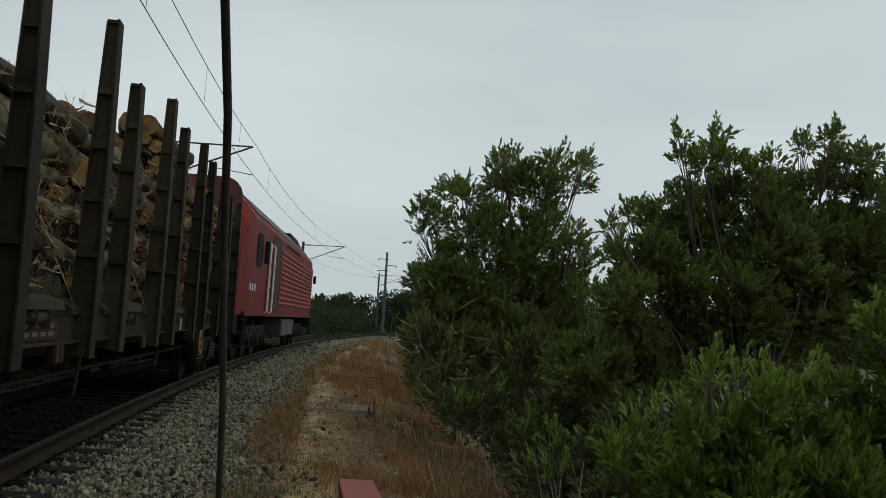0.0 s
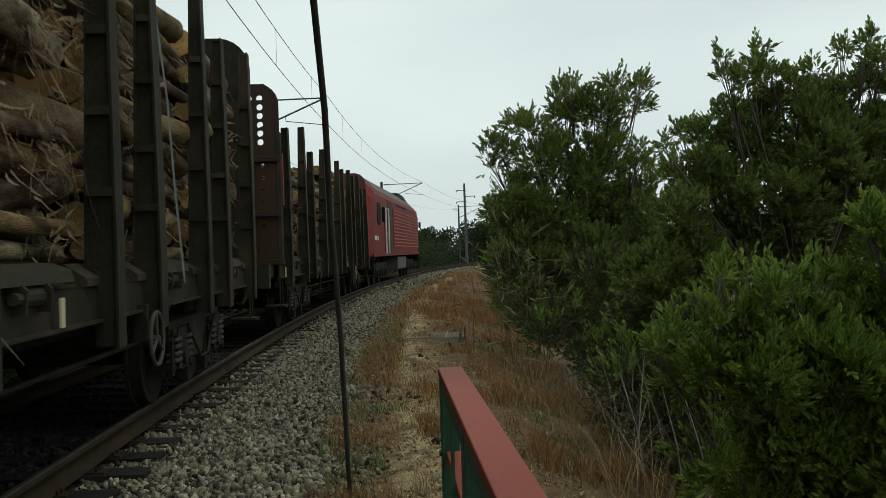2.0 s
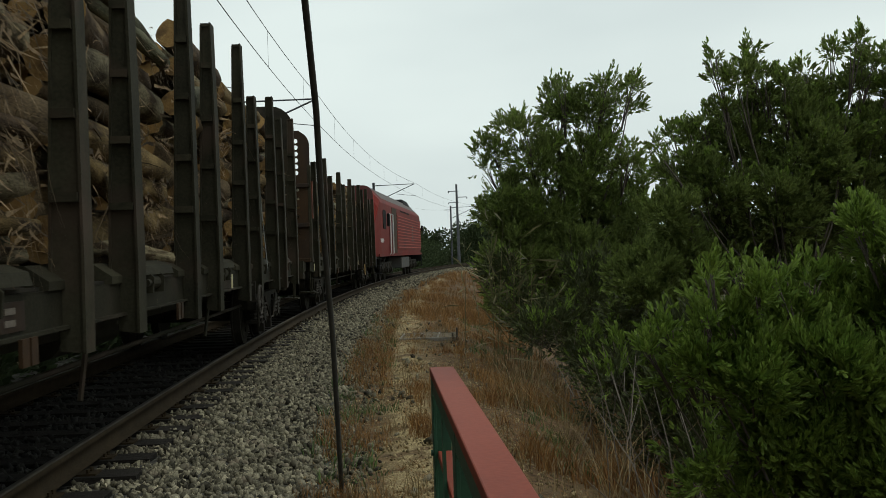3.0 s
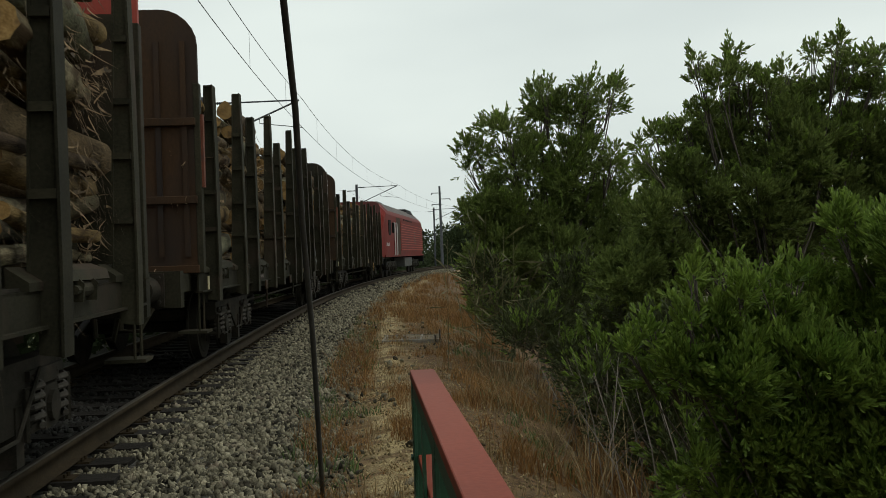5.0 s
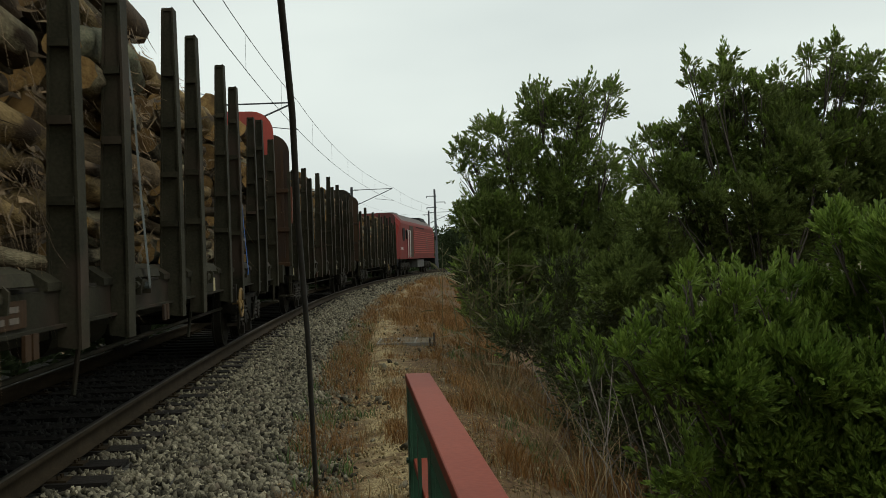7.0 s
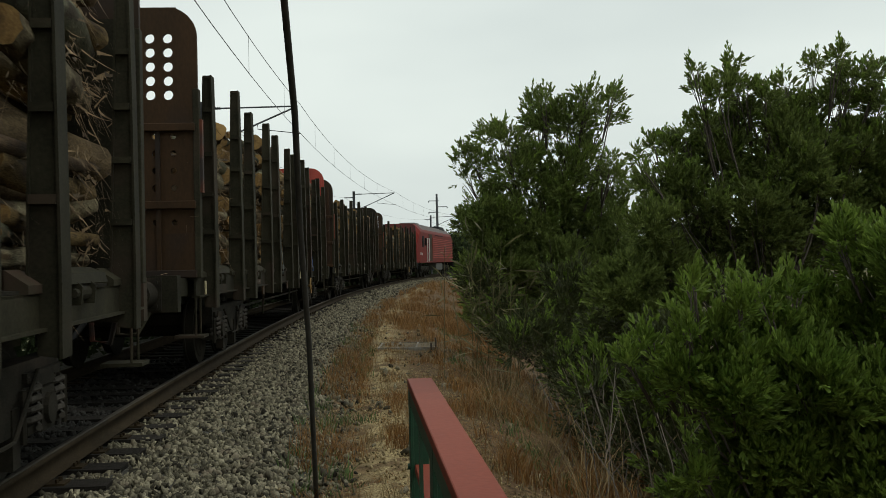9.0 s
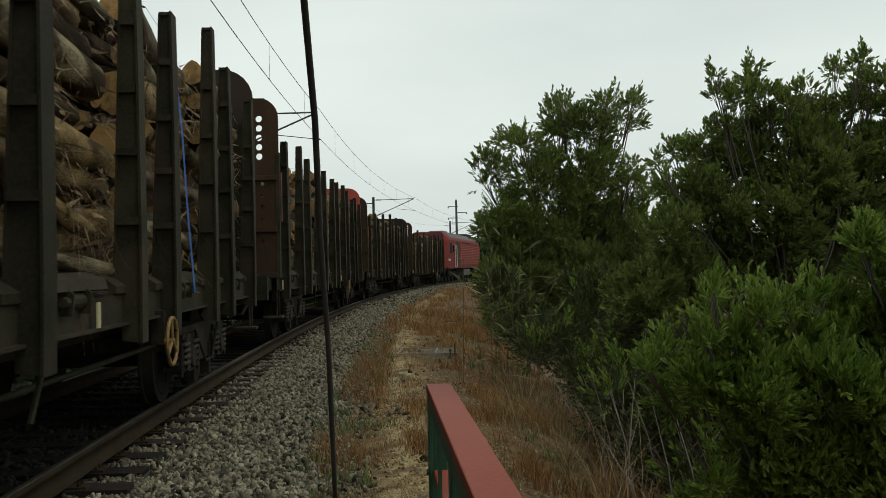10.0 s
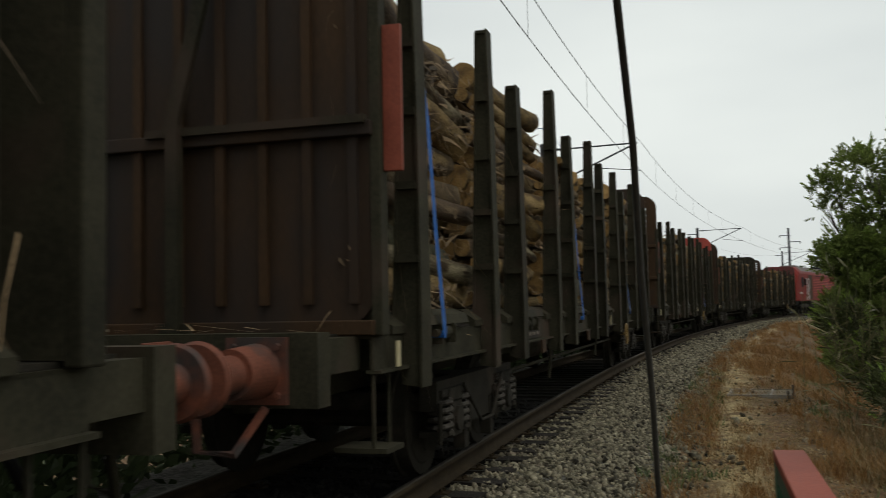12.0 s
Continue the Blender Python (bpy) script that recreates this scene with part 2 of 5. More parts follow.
# ---------------------------------------------------------------- mesh helpers
class Build:
    """Collects points and faces for one mesh."""

    def __init__(self):
        self.v, self.f, self.m = [], [], []

    def add(self, pts, faces, mat=0):
        k = len(self.v)
        self.v += [tuple(p) for p in pts]
        self.f += [tuple(k + i for i in q) for q in faces]
        self.m += [mat] * len(faces)
        return self

    def box(self, c, s, mat=0, top=(1, 1), rot=None):
        x, y, z = s[0] / 2, s[1] / 2, s[2] / 2
        pts = [Vector((sx * x * (top[0] if sz > 0 else 1), sy * y * (top[1] if sz > 0 else 1), sz * z))
               for sz in (-1, 1) for sy in (-1, 1) for sx in (-1, 1)]
        if rot:
            pts = [rot @ p for p in pts]
        pts = [p + Vector(c) for p in pts]
        return self.add(pts, [(0, 2, 3, 1), (4, 5, 7, 6), (0, 1, 5, 4), (2, 6, 7, 3), (0, 4, 6, 2), (1, 3, 7, 5)], mat)

    def tube(self, pts, radii, n=8, mat=0, cap=True, capmat=None):
        pts = [Vector(p) for p in pts]
        if not hasattr(radii, "__len__"):
            radii = [radii] * len(pts)
        rings = []
        for i, p in enumerate(pts):
            d = (pts[min(i + 1, len(pts) - 1)] - pts[max(i - 1, 0)]).normalized()
            a = d.orthogonal().normalized() if i == 0 else (last - d * last.dot(d)).normalized()
            last, b = a, d.cross(a)
            rings.append([p + (a * math.cos(2 * math.pi * j / n) + b * math.sin(2 * math.pi * j / n)) * radii[i] for j in range(n)])
        faces = [(i * n + j, i * n + (j + 1) % n, (i + 1) * n + (j + 1) % n, (i + 1) * n + j)
                 for i in range(len(pts) - 1) for j in range(n)]
        self.add([q for r in rings for q in r], faces, mat)
        if cap:
            k = len(self.v) - n * len(pts)
            self.f += [tuple(k + j for j in reversed(range(n))), tuple(len(self.v) - n + j for j in range(n))]
            self.m += [mat if capmat is None else capmat] * 2
        return self

    def prism(self, outline, y0, y1, mat=0):
        """An outline in x and z, drawn from y0 to y1."""
        n = len(outline)
        pts = [(x, y0, z) for x, z in outline] + [(x, y1, z) for x, z in outline]
        return self.add(pts, [tuple(range(n)), tuple(reversed(range(n, 2 * n)))] +
                        [((i + 1) % n, i, n + i, n + (i + 1) % n) for i in range(n)], mat)

    def ring(self, c, axis, r, thick, n=18, k=6, mat=0):
        axis = Vector(axis).normalized()
        a = axis.orthogonal().normalized()
        b = axis.cross(a)
        pts = []
        for i in range(n):
            e = a * math.cos(2 * math.pi * i / n) + b * math.sin(2 * math.pi * i / n)
            for j in range(k):
                w = 2 * math.pi * j / k
                pts.append(Vector(c) + e * (r + thick * math.cos(w)) + axis * thick * math.sin(w))
        return self.add(pts, [(i * k + j, ((i + 1) % n) * k + j, ((i + 1) % n) * k + (j + 1) % k, i * k + (j + 1) % k)
                              for i in range(n) for j in range(k)], mat)

    def mesh(self, name, mats):
        me = bpy.data.meshes.new(name)
        me.from_pydata(self.v, [], self.f)
        for m in mats:
            me.materials.append(m)
        if len(mats) > 1:
            me.polygons.foreach_set("material_index", self.m)
        bm = bmesh.new()
        bm.from_mesh(me)
        bmesh.ops.recalc_face_normals(bm, faces=bm.faces)
        bm.to_mesh(me)
        bm.free()
        return me


def part(name, data, mats, parent=None, label="", at=None, bevel=0.0, smooth=False, kind=""):
    if isinstance(data, Build):
        data = data.mesh(name, mats if isinstance(mats, (list, tuple)) else [mats])
    if smooth:
        data.polygons.foreach_set("use_smooth", [True] * len(data.polygons))
    ob = new(name, data)
    ob.parent = parent
    if at is not None:
        ob.matrix_basis = at
    if bevel:
        bv = ob.modifiers.new("bevel", "BEVEL")
        bv.width, bv.segments, bv.limit_method, bv.angle_limit = bevel, 2, "ANGLE", radians(40)
    return tagged(ob, label, kind=kind)


def thing(name, label, category, group="", at=None, kind=""):
    ob = new(name)
    ob.empty_display_size = 0.2
    if at is not None:
        ob.matrix_basis = at
    return tagged(ob, label, category, group, kind)


def raw_mesh(name, verts, quads, mat):
    """A mesh of quads from arrays."""
    me = bpy.data.meshes.new(name)
    verts, quads = np.asarray(verts, dtype=np.float32), np.asarray(quads, dtype=np.int32)
    k = quads.shape[1]
    me.vertices.add(len(verts))
    me.vertices.foreach_set("co", verts.ravel())
    me.loops.add(quads.size)
    me.loops.foreach_set("vertex_index", quads.ravel())
    me.polygons.add(len(quads))
    me.polygons.foreach_set("loop_start", np.arange(len(quads), dtype=np.int32) * k)
    me.materials.append(mat)
    me.update(calc_edges=True)
    return me


# ---------------------------------------------------------------- the line of the track
RADIUS, HEAD0 = 370.0, radians(-5.83)
MID = np.array([365.88, 37.58])
RAIL_Z = 0.25
GAUGE_HALF = 0.87


def along(s, right=0.0):
    """Place at arc length s, so far to the right of the near rail's edge, and the heading there."""
    h = HEAD0 + s / RADIUS
    r = RADIUS - right
    return MID[0] - r * math.cos(h), MID[1] + r * math.sin(h), h


def on_track(s, right=-GAUGE_HALF, z=RAIL_Z):
    x, y, h = along(s, right)
    return pose(x, y, z, 0, 0, -math.degrees(h))


def right_of_rail(x, y):
    return RADIUS - np.hypot(x - MID[0], y - MID[1])


def level(u):
    """Height of the ground across the line."""
    return np.interp(u, [-60, -7.5, -5.0, -3.6, -1.9, 0.12, 0.75, 1.25, 1.95, 2.5, 3.3, 4.2, 5.6, 7.5, 60, 260],
                     [-1.2, -1.0, -0.75, -0.1, 0.03, 0.03, 0.03, -0.02, -0.06, 0.0, -0.05, -0.3, -0.75, -1.0, -1.3, -1.3])


def ground_z(x, y):
    u = right_of_rail(x, y)
    return level(u)


# ---------------------------------------------------------------- ground
def spread(a, b, step, far, grow=1.22):
    out = list(np.arange(a, b + 1e-6, step))
    s = step
    while out[-1] < far:
        s *= grow
        out.append(out[-1] + s)
    s = step
    while out[0] > -far:
        s *= grow
        out.insert(0, out[0] - s)
    return np.array(out)


def build_ground():
    xs, ys = spread(-7, 7, 0.16, 2500), spread(0, 30, 0.22, 2500)
    gx, gy = np.meshgrid(xs, ys)
    u = right_of_rail(gx, gy)
    z = level(u)
    rough = np.array([noise.noise((float(a) * 1.7, float(b) * 1.7, 3.0)) * 0.035 + noise.noise((float(a) * 5, float(b) * 5, 9.0)) * 0.014
                      if abs(a) < 60 and -20 < b < 130 else 0.0 for a, b in zip(gx.ravel(), gy.ravel())]).reshape(gx.shape)
    z = z + rough * np.where(u < 1.6, 0.5, 1.0)
    n, k = gx.shape
    verts = np.stack([gx.ravel(), gy.ravel(), z.ravel()], 1)
    i = np.arange(n * k).reshape(n, k)
    quads = np.stack([i[:-1, :-1], i[:-1, 1:], i[1:, 1:], i[1:, :-1]], -1).reshape(-1, 4)
    m = bpy.data.materials.new("ground_soil")
    m.use_nodes = True
    nd, l = m.node_tree.nodes, m.node_tree.links
    bsdf = nd["Principled BSDF"]
    bsdf.inputs["Roughness"].default_value = 0.95
    bsdf.inputs["Specular IOR Level"].default_value = 0.15
    tc = nd.new("ShaderNodeTexCoord")

    def tex(scale, detail=5):
        t = nd.new("ShaderNodeTexNoise")
        t.inputs["Scale"].default_value, t.inputs["Detail"].default_value = scale, detail
        l.new(tc.outputs["Object"], t.inputs["Vector"])
        return t.outputs["Fac"]

    def ramp(src, a, b, lo=0.35, hi=0.65):
        r = nd.new("ShaderNodeValToRGB")
        r.color_ramp.elements[0].position, r.color_ramp.elements[1].position = lo, hi
        r.color_ramp.elements[0].color, r.color_ramp.elements[1].color = (*a, 1), (*b, 1)
        l.new(src, r.inputs[0])
        return r.outputs[0]

    def mix(fac, a, b):
        x = nd.new("ShaderNodeMixRGB")
        l.new(fac, x.inputs[0]), l.new(a, x.inputs[1]), l.new(b, x.inputs[2])
        return x.outputs[0]

    stones = nd.new("ShaderNodeTexVoronoi")
    stones.inputs["Scale"].default_value = 20
    l.new(tc.outputs["Object"], stones.inputs["Vector"])
    sep = nd.new("ShaderNodeSeparateColor")
    l.new(stones.outputs["Color"], sep.inputs[0])
    # kept dark to paint the shade in the gaps between the loose stones
    ballast = ramp(sep.outputs[0], (0.03, 0.027, 0.023), (0.10, 0.095, 0.082), 0.0, 1.0)
    grit = ramp(tex(60, 3), (0.15, 0.108, 0.05), (0.5, 0.395, 0.21), 0.36, 0.68)
    grit = mix(ramp(tex(3.5, 6), (0, 0, 0), (1, 1, 1), 0.5, 0.6), grit, ramp(tex(45, 4), (0.07, 0.045, 0.022), (0.2, 0.135, 0.07)))
    soil = ramp(tex(16, 8), (0.05, 0.03, 0.016), (0.18, 0.112, 0.058))
    soil = mix(ramp(tex(1.3), (0, 0, 0), (1, 1, 1), 0.5, 0.62), soil, ramp(tex(9), (0.075, 0.05, 0.026), (0.16, 0.11, 0.058)))
    field = ramp(tex(0.15), (0.05, 0.06, 0.025), (0.12, 0.10, 0.05))
    at = nd.new("ShaderNodeAttribute")
    at.attribute_name = "across"
    wob = nd.new("ShaderNodeMath")
    wob.operation = "MULTIPLY_ADD"
    wob.inputs[1].default_value = 0.9
    l.new(tex(2.2, 6), wob.inputs[0])
    l.new(at.outputs["Fac"], wob.inputs[2])

    def band(lo, hi):
        r = nd.new("ShaderNodeMapRange")
        r.inputs["From Min"].default_value, r.inputs["From Max"].default_value = lo + 0.45, hi + 0.45
        l.new(wob.outputs[0], r.inputs["Value"])
        return r.outputs[0]

    col = mix(band(-4.2, -3.8), soil, ballast)
    # ground between the rails, darkened for oil and for shade under the wagons
    oil_and_shade = ramp(sep.outputs[0], (0.01, 0.009, 0.0075), (0.034, 0.03, 0.026), 0.0, 1.0)
    col = mix(band(-1.95, -1.75), col, oil_and_shade)
    col = mix(band(-0.1, 0.1), col, ballast)
    col = mix(band(1.75, 1.95), col, soil)
    col = mix(band(2.1, 2.4), col, grit)
    col = mix(band(2.5, 2.95), col, soil)
    col = mix(band(9, 14), col, field)
    neg = nd.new("ShaderNodeMath")
    neg.operation, neg.inputs[1].default_value = "LESS_THAN", -9.0
    l.new(at.outputs["Fac"], neg.inputs[0])
    col = mix(neg.outputs[0], col, field)
    l.new(col, bsdf.inputs["Base Color"])
    bp = nd.new("ShaderNodeBump")
    bp.inputs["Strength"].default_value, bp.inputs["Distance"].default_value = 0.5, 0.03
    l.new(tex(34, 5), bp.inputs["Height"])
    l.new(bp.outputs[0], bsdf.inputs["Normal"])
    me = raw_mesh("ground", verts, quads, m)
    me.polygons.foreach_set("use_smooth", [True] * len(me.polygons))
    attr = me.attributes.new("across", "FLOAT", "POINT")
    attr.data.foreach_set("value", np.clip(u, -80, 80).ravel().astype(np.float32))
    return tagged(new("ground", me), "earth bank with a gravel footpath, dry soil and ballast", "ground", kind="structure")


build_ground()


# ---------------------------------------------------------------- railway track
def sweep(profile, s0, s1, step, right, z):
    """A profile (x to the right, z up) drawn along the track."""
    n = max(2, int((s1 - s0) / step) + 1)
    verts, k = [], len(profile)
    for s in np.linspace(s0, s1, n):
        for px, pz in profile:
            x, y, _ = along(s, right + px)
            verts.append((x, y, z + pz))
    quads = [(i * k + j, i * k + (j + 1) % k, (i + 1) * k + (j + 1) % k, (i + 1) * k + j) for i in range(n - 1) for j in range(k)]
    return verts, quads


def build_rails():
    web = [(-0.035, 0), (-0.035, -0.035), (-0.01, -0.05), (-0.01, -0.135), (-0.065, -0.15), (-0.065, -0.16), (0.065, -0.16), (0.065, -0.15),
           (0.01, -0.135), (0.01, -0.05), (0.035, -0.035), (0.035, 0)]
    for right in (-0.035, -0.035 - 1.668 - 0.07):
        rail = tagged(new("rail", raw_mesh("rail", *sweep(web, -115, 190, 1.2, right, RAIL_Z - 0.003), M_RAIL)),
                      "brown rusty steel rail on wooden sleepers", "rail", "rails of the track", "structure")
        band = raw_mesh("running_band", *sweep([(-0.03, 0), (-0.03, 0.004), (0.022, 0.004), (0.022, 0)], -115, 190, 1.2, right, RAIL_Z - 0.003), M_RAILTOP)
        part("running_band", band, M_RAILTOP, rail, "worn bright top of the rail")


def build_sleepers():
    b = Build().box((0, 0, 0), (2.6, 0.25, 0.16))
    me = b.mesh("sleeper", [M_SLEEPER])
    plate = Build().box((0, 0, 0), (0.34, 0.15, 0.016))
    for x in (-0.11, 0.11):
        plate.tube([(x, 0.04, 0.0), (x, 0.04, 0.035)], 0.016, 6)
        plate.tube([(x, -0.04, 0.0), (x, -0.04, 0.035)], 0.016, 6)
    pm = plate.mesh("base_plate", [M_RAIL])
    rng = random.Random(5)
    bed = thing("track_sleepers", "dark wooden sleepers half sunk in grey ballast", "sleepers", kind="structure")
    s, i = -112.0, 0
    while s < 120:
        m = on_track(s, z=RAIL_Z - 0.16 - 0.08 - 0.014) @ pose(rng.uniform(-0.04, 0.04), 0, rng.uniform(-0.012, 0.0), 0, 0, rng.uniform(-1.2, 1.2))
        sl = part("sleeper", me, None, bed, at=m)
        if 0 < s < 30:
            for x in (0.834, -0.904 + 0.07):
                part("base_plate", pm, None, sl, at=pose(x, 0, 0.087))
        s += 0.6
        i += 1


def stone_mesh(seed):
    rng = random.Random(seed)
    bm = bmesh.new()
    bmesh.ops.create_icosphere(bm, subdivisions=1, radius=1.0)
    for v in bm.verts:
        v.co *= rng.uniform(0.5, 1.32)
        v.co.z *= 0.64
        v.co.x *= 1.25
        v.co.y *= 0.88
    me = bpy.data.meshes.new("ballast_stone")
    bm.to_mesh(me)
    bm.free()
    me.materials.append(M_STONE)
    return me


def build_ballast():
    bed = thing("ballast_bed", "grey crushed-stone ballast shoulder beside the rail", "ballast", kind="structure")
    kinds = [stone_mesh(i) for i in range(9)]
    shapes = []
    for me in kinds:
        co = np.zeros(len(me.vertices) * 3)
        me.vertices.foreach_get("co", co)
        tri = np.zeros(len(me.polygons) * 3, dtype=np.int32)
        me.polygons.foreach_get("vertices", tri)
        shapes.append((co.reshape(-1, 3), tri.reshape(-1, 3)))
    rng = np.random.default_rng(3)
    singles = 0
    verts, faces, k = [], [], 0

    def strew(s0, s1, u0, u1, count, lo, hi, thin=True):
        nonlocal singles, k
        for _ in range(count):
            s, u = rng.uniform(s0, s1), rng.uniform(u0, u1)
            if thin and u > 1.45 and rng.random() < (u - 1.45) / 0.75:
                continue
            x, y, _h = along(s, u)
            r = rng.uniform(lo, hi) * (0.75 + 0.5 * rng.random())
            if -0.02 < u < 0.46 and abs((s + 112.0 + 0.3) % 0.6 - 0.3) < 0.15 and rng.random() < (0.93 if s < 8.5 else 0.6):
                continue
            z = float(level(u)) + r * rng.uniform(-0.05, 0.5)
            rot = Euler(rng.uniform(0, 6.28, 3))
            kind = int(rng.integers(len(kinds)))
            if z < level(u) + r * 0.1:
                z = float(level(u)) + r * 0.15
            if singles < 290 and s0 < 6 and 5.2 < s < 7.2 and 0.1 < u < 1.7 and z > level(u):
                part("stone", kinds[kind], None, bed, at=Matrix.LocRotScale((x, y, z), rot, (r, r, r)))
                singles += 1
                continue
            co, tri = shapes[kind]
            verts.append(co @ np.array(rot.to_matrix()).T * r + (x, y, z))
            faces.append(tri + k)
            k += len(co)

    strew(3.4, 9, 0.05, 2.2, 10500, 0.017, 0.036)
    strew(9, 18, 0.05, 2.2, 12500, 0.019, 0.038)
    strew(18, 40, 0.05, 2.2, 10500, 0.026, 0.048)
    strew(40, 90, 0.05, 2.2, 4500, 0.04, 0.075)
    n_pale, k_pale = len(verts), k
    # stones under the train, in the colour with shade painted in
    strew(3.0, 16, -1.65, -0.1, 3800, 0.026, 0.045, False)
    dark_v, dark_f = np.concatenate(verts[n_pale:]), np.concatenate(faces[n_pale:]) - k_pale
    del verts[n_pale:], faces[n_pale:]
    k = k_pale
    part("oily_stone", raw_mesh("oily_stone", dark_v, dark_f, M_BEDSHADE), None, bed, kind="stuff")
    n_pale, k_pale = len(verts), k
    strew(4, 14, 1.6, 3.6, 5200, 0.005, 0.015, False)
    strew(4, 30, 1.7, 3.9, 3200, 0.008, 0.02, False)
    grit_v, grit_f = np.concatenate(verts[n_pale:]), np.concatenate(faces[n_pale:]) - k_pale
    del verts[n_pale:], faces[n_pale:]
    k = k_pale
    part("path_pebble", raw_mesh("path_pebble", grit_v, grit_f, M_PEBBLE), None, bed, "small tan pebbles of the footpath", kind="stuff")
    strew(5, 40, 2.0, 4.2, 260, 0.025, 0.05, False)
    part("loose_stone", raw_mesh("loose_stone", np.concatenate(verts), np.concatenate(faces), M_STONE), M_STONE, bed, kind="stuff")


build_rails()
build_sleepers()
build_ballast()


# ---------------------------------------------------------------- plants
def unit(a):
    return a / np.maximum(np.linalg.norm(a, axis=-1, keepdims=True), 1e-9)


def leaves(base, way, length, width, rng, fold=0.22, blunt=0.66, full=False):
    """Blunt leaves, widest towards the tip and folded along the midrib; arrays of places, directions, sizes."""
    n = len(base)
    side = unit(np.cross(way, rng.normal(size=(n, 3))))
    up = np.cross(side, way)
    L, W = length[:, None], width[:, None]
    curl = up * L * 0.08 * rng.normal(size=(n, 1))
    tip = base + way * L + curl
    if not full:
        mid = base + way * L * blunt
        pts = np.stack([base, mid + side * W * 0.5 + up * W * fold, tip, mid - side * W * 0.5 + up * W * fold], 1).reshape(-1, 3)
        return pts, np.arange(n * 4).reshape(n, 4)
    low, high = base + way * L * 0.42 + curl * 0.1, base + way * L * 0.84 + curl * 0.6
    pts = np.stack([base, low + side * W * 0.4 + up * W * fold, high + side * W * 0.46 + up * W * fold, tip,
                    high - side * W * 0.46 + up * W * fold, low - side * W * 0.4 + up * W * fold], 1).reshape(-1, 3)
    i = np.arange(n)[:, None] * 6
    return pts, np.concatenate([i + np.array([0, 1, 2, 3]), i + np.array([0, 3, 4, 5])])


def sprigs(base, way, per, length, leaf, width, rng, spread_angle=0.75, full=False):
    """Twig ends, each with leaves set round it."""
    n = len(base)
    f = rng.uniform(0.1, 1.0, (n, per))
    p = base[:, None, :] + way[:, None, :] * (f * length)[..., None]
    out = unit(rng.normal(size=(n, per, 3)))
    out = unit(out - way[:, None, :] * np.sum(out * way[:, None, :], -1, keepdims=True))
    d = unit(way[:, None, :] + out * spread_angle * (1.15 - f)[..., None])
    ln = leaf * rng.uniform(0.7, 1.25, n * per)
    return leaves(p.reshape(-1, 3), d.reshape(-1, 3), ln, width * ln / leaf, rng, full=full)


def crown_points(lobes, density, rng, clump=0.2, lift=0.55):
    """Twig places and directions: tufts of uneven size set over unequal lobes, and a thin filling inside."""
    bases, ways = [], []
    for x, y, z, r in lobes:
        mid = np.array([x, y, z])
        n_tufts = max(3, int(2.6 * (r / clump) ** 2))
        for _ in range(n_tufts):
            d = unit(rng.normal(size=3) + np.array([0, 0, 0.2]))
            c = mid + d * r * rng.uniform(0.45, 0.92) * np.array([1, 1.15, 1])
            size = min(clump, r * 0.8) * rng.uniform(0.5, 1.3)
            n = max(2, int(density * size ** 2 * rng.uniform(0.5, 1.2)))
            e = unit(rng.normal(size=(n, 3)) + np.array([0, 0, 0.45]) + d * 0.5)
            bases.append(c + e * size * rng.uniform(0.1, 1, (n, 1)) ** 0.7)
            ways.append(unit(e * 0.8 + d * 0.5 + np.array([0, 0, lift]) + rng.normal(size=(n, 3)) * 0.3))
        n = int(density * 0.8 * r ** 2)
        d = unit(rng.normal(size=(n, 3)))
        bases.append(mid + d * r * rng.uniform(0, 0.8, (n, 1)))
        ways.append(unit(d + np.array([0, 0, lift])))
    return np.concatenate(bases), np.concatenate(ways)


def slimmer(lobes, k, drop):
    """The lobes of a crown made smaller and set lower, to leave room for the twigs that stand out of them."""
    return [(x, y, z - drop, r * k) for x, y, z, r in lobes]


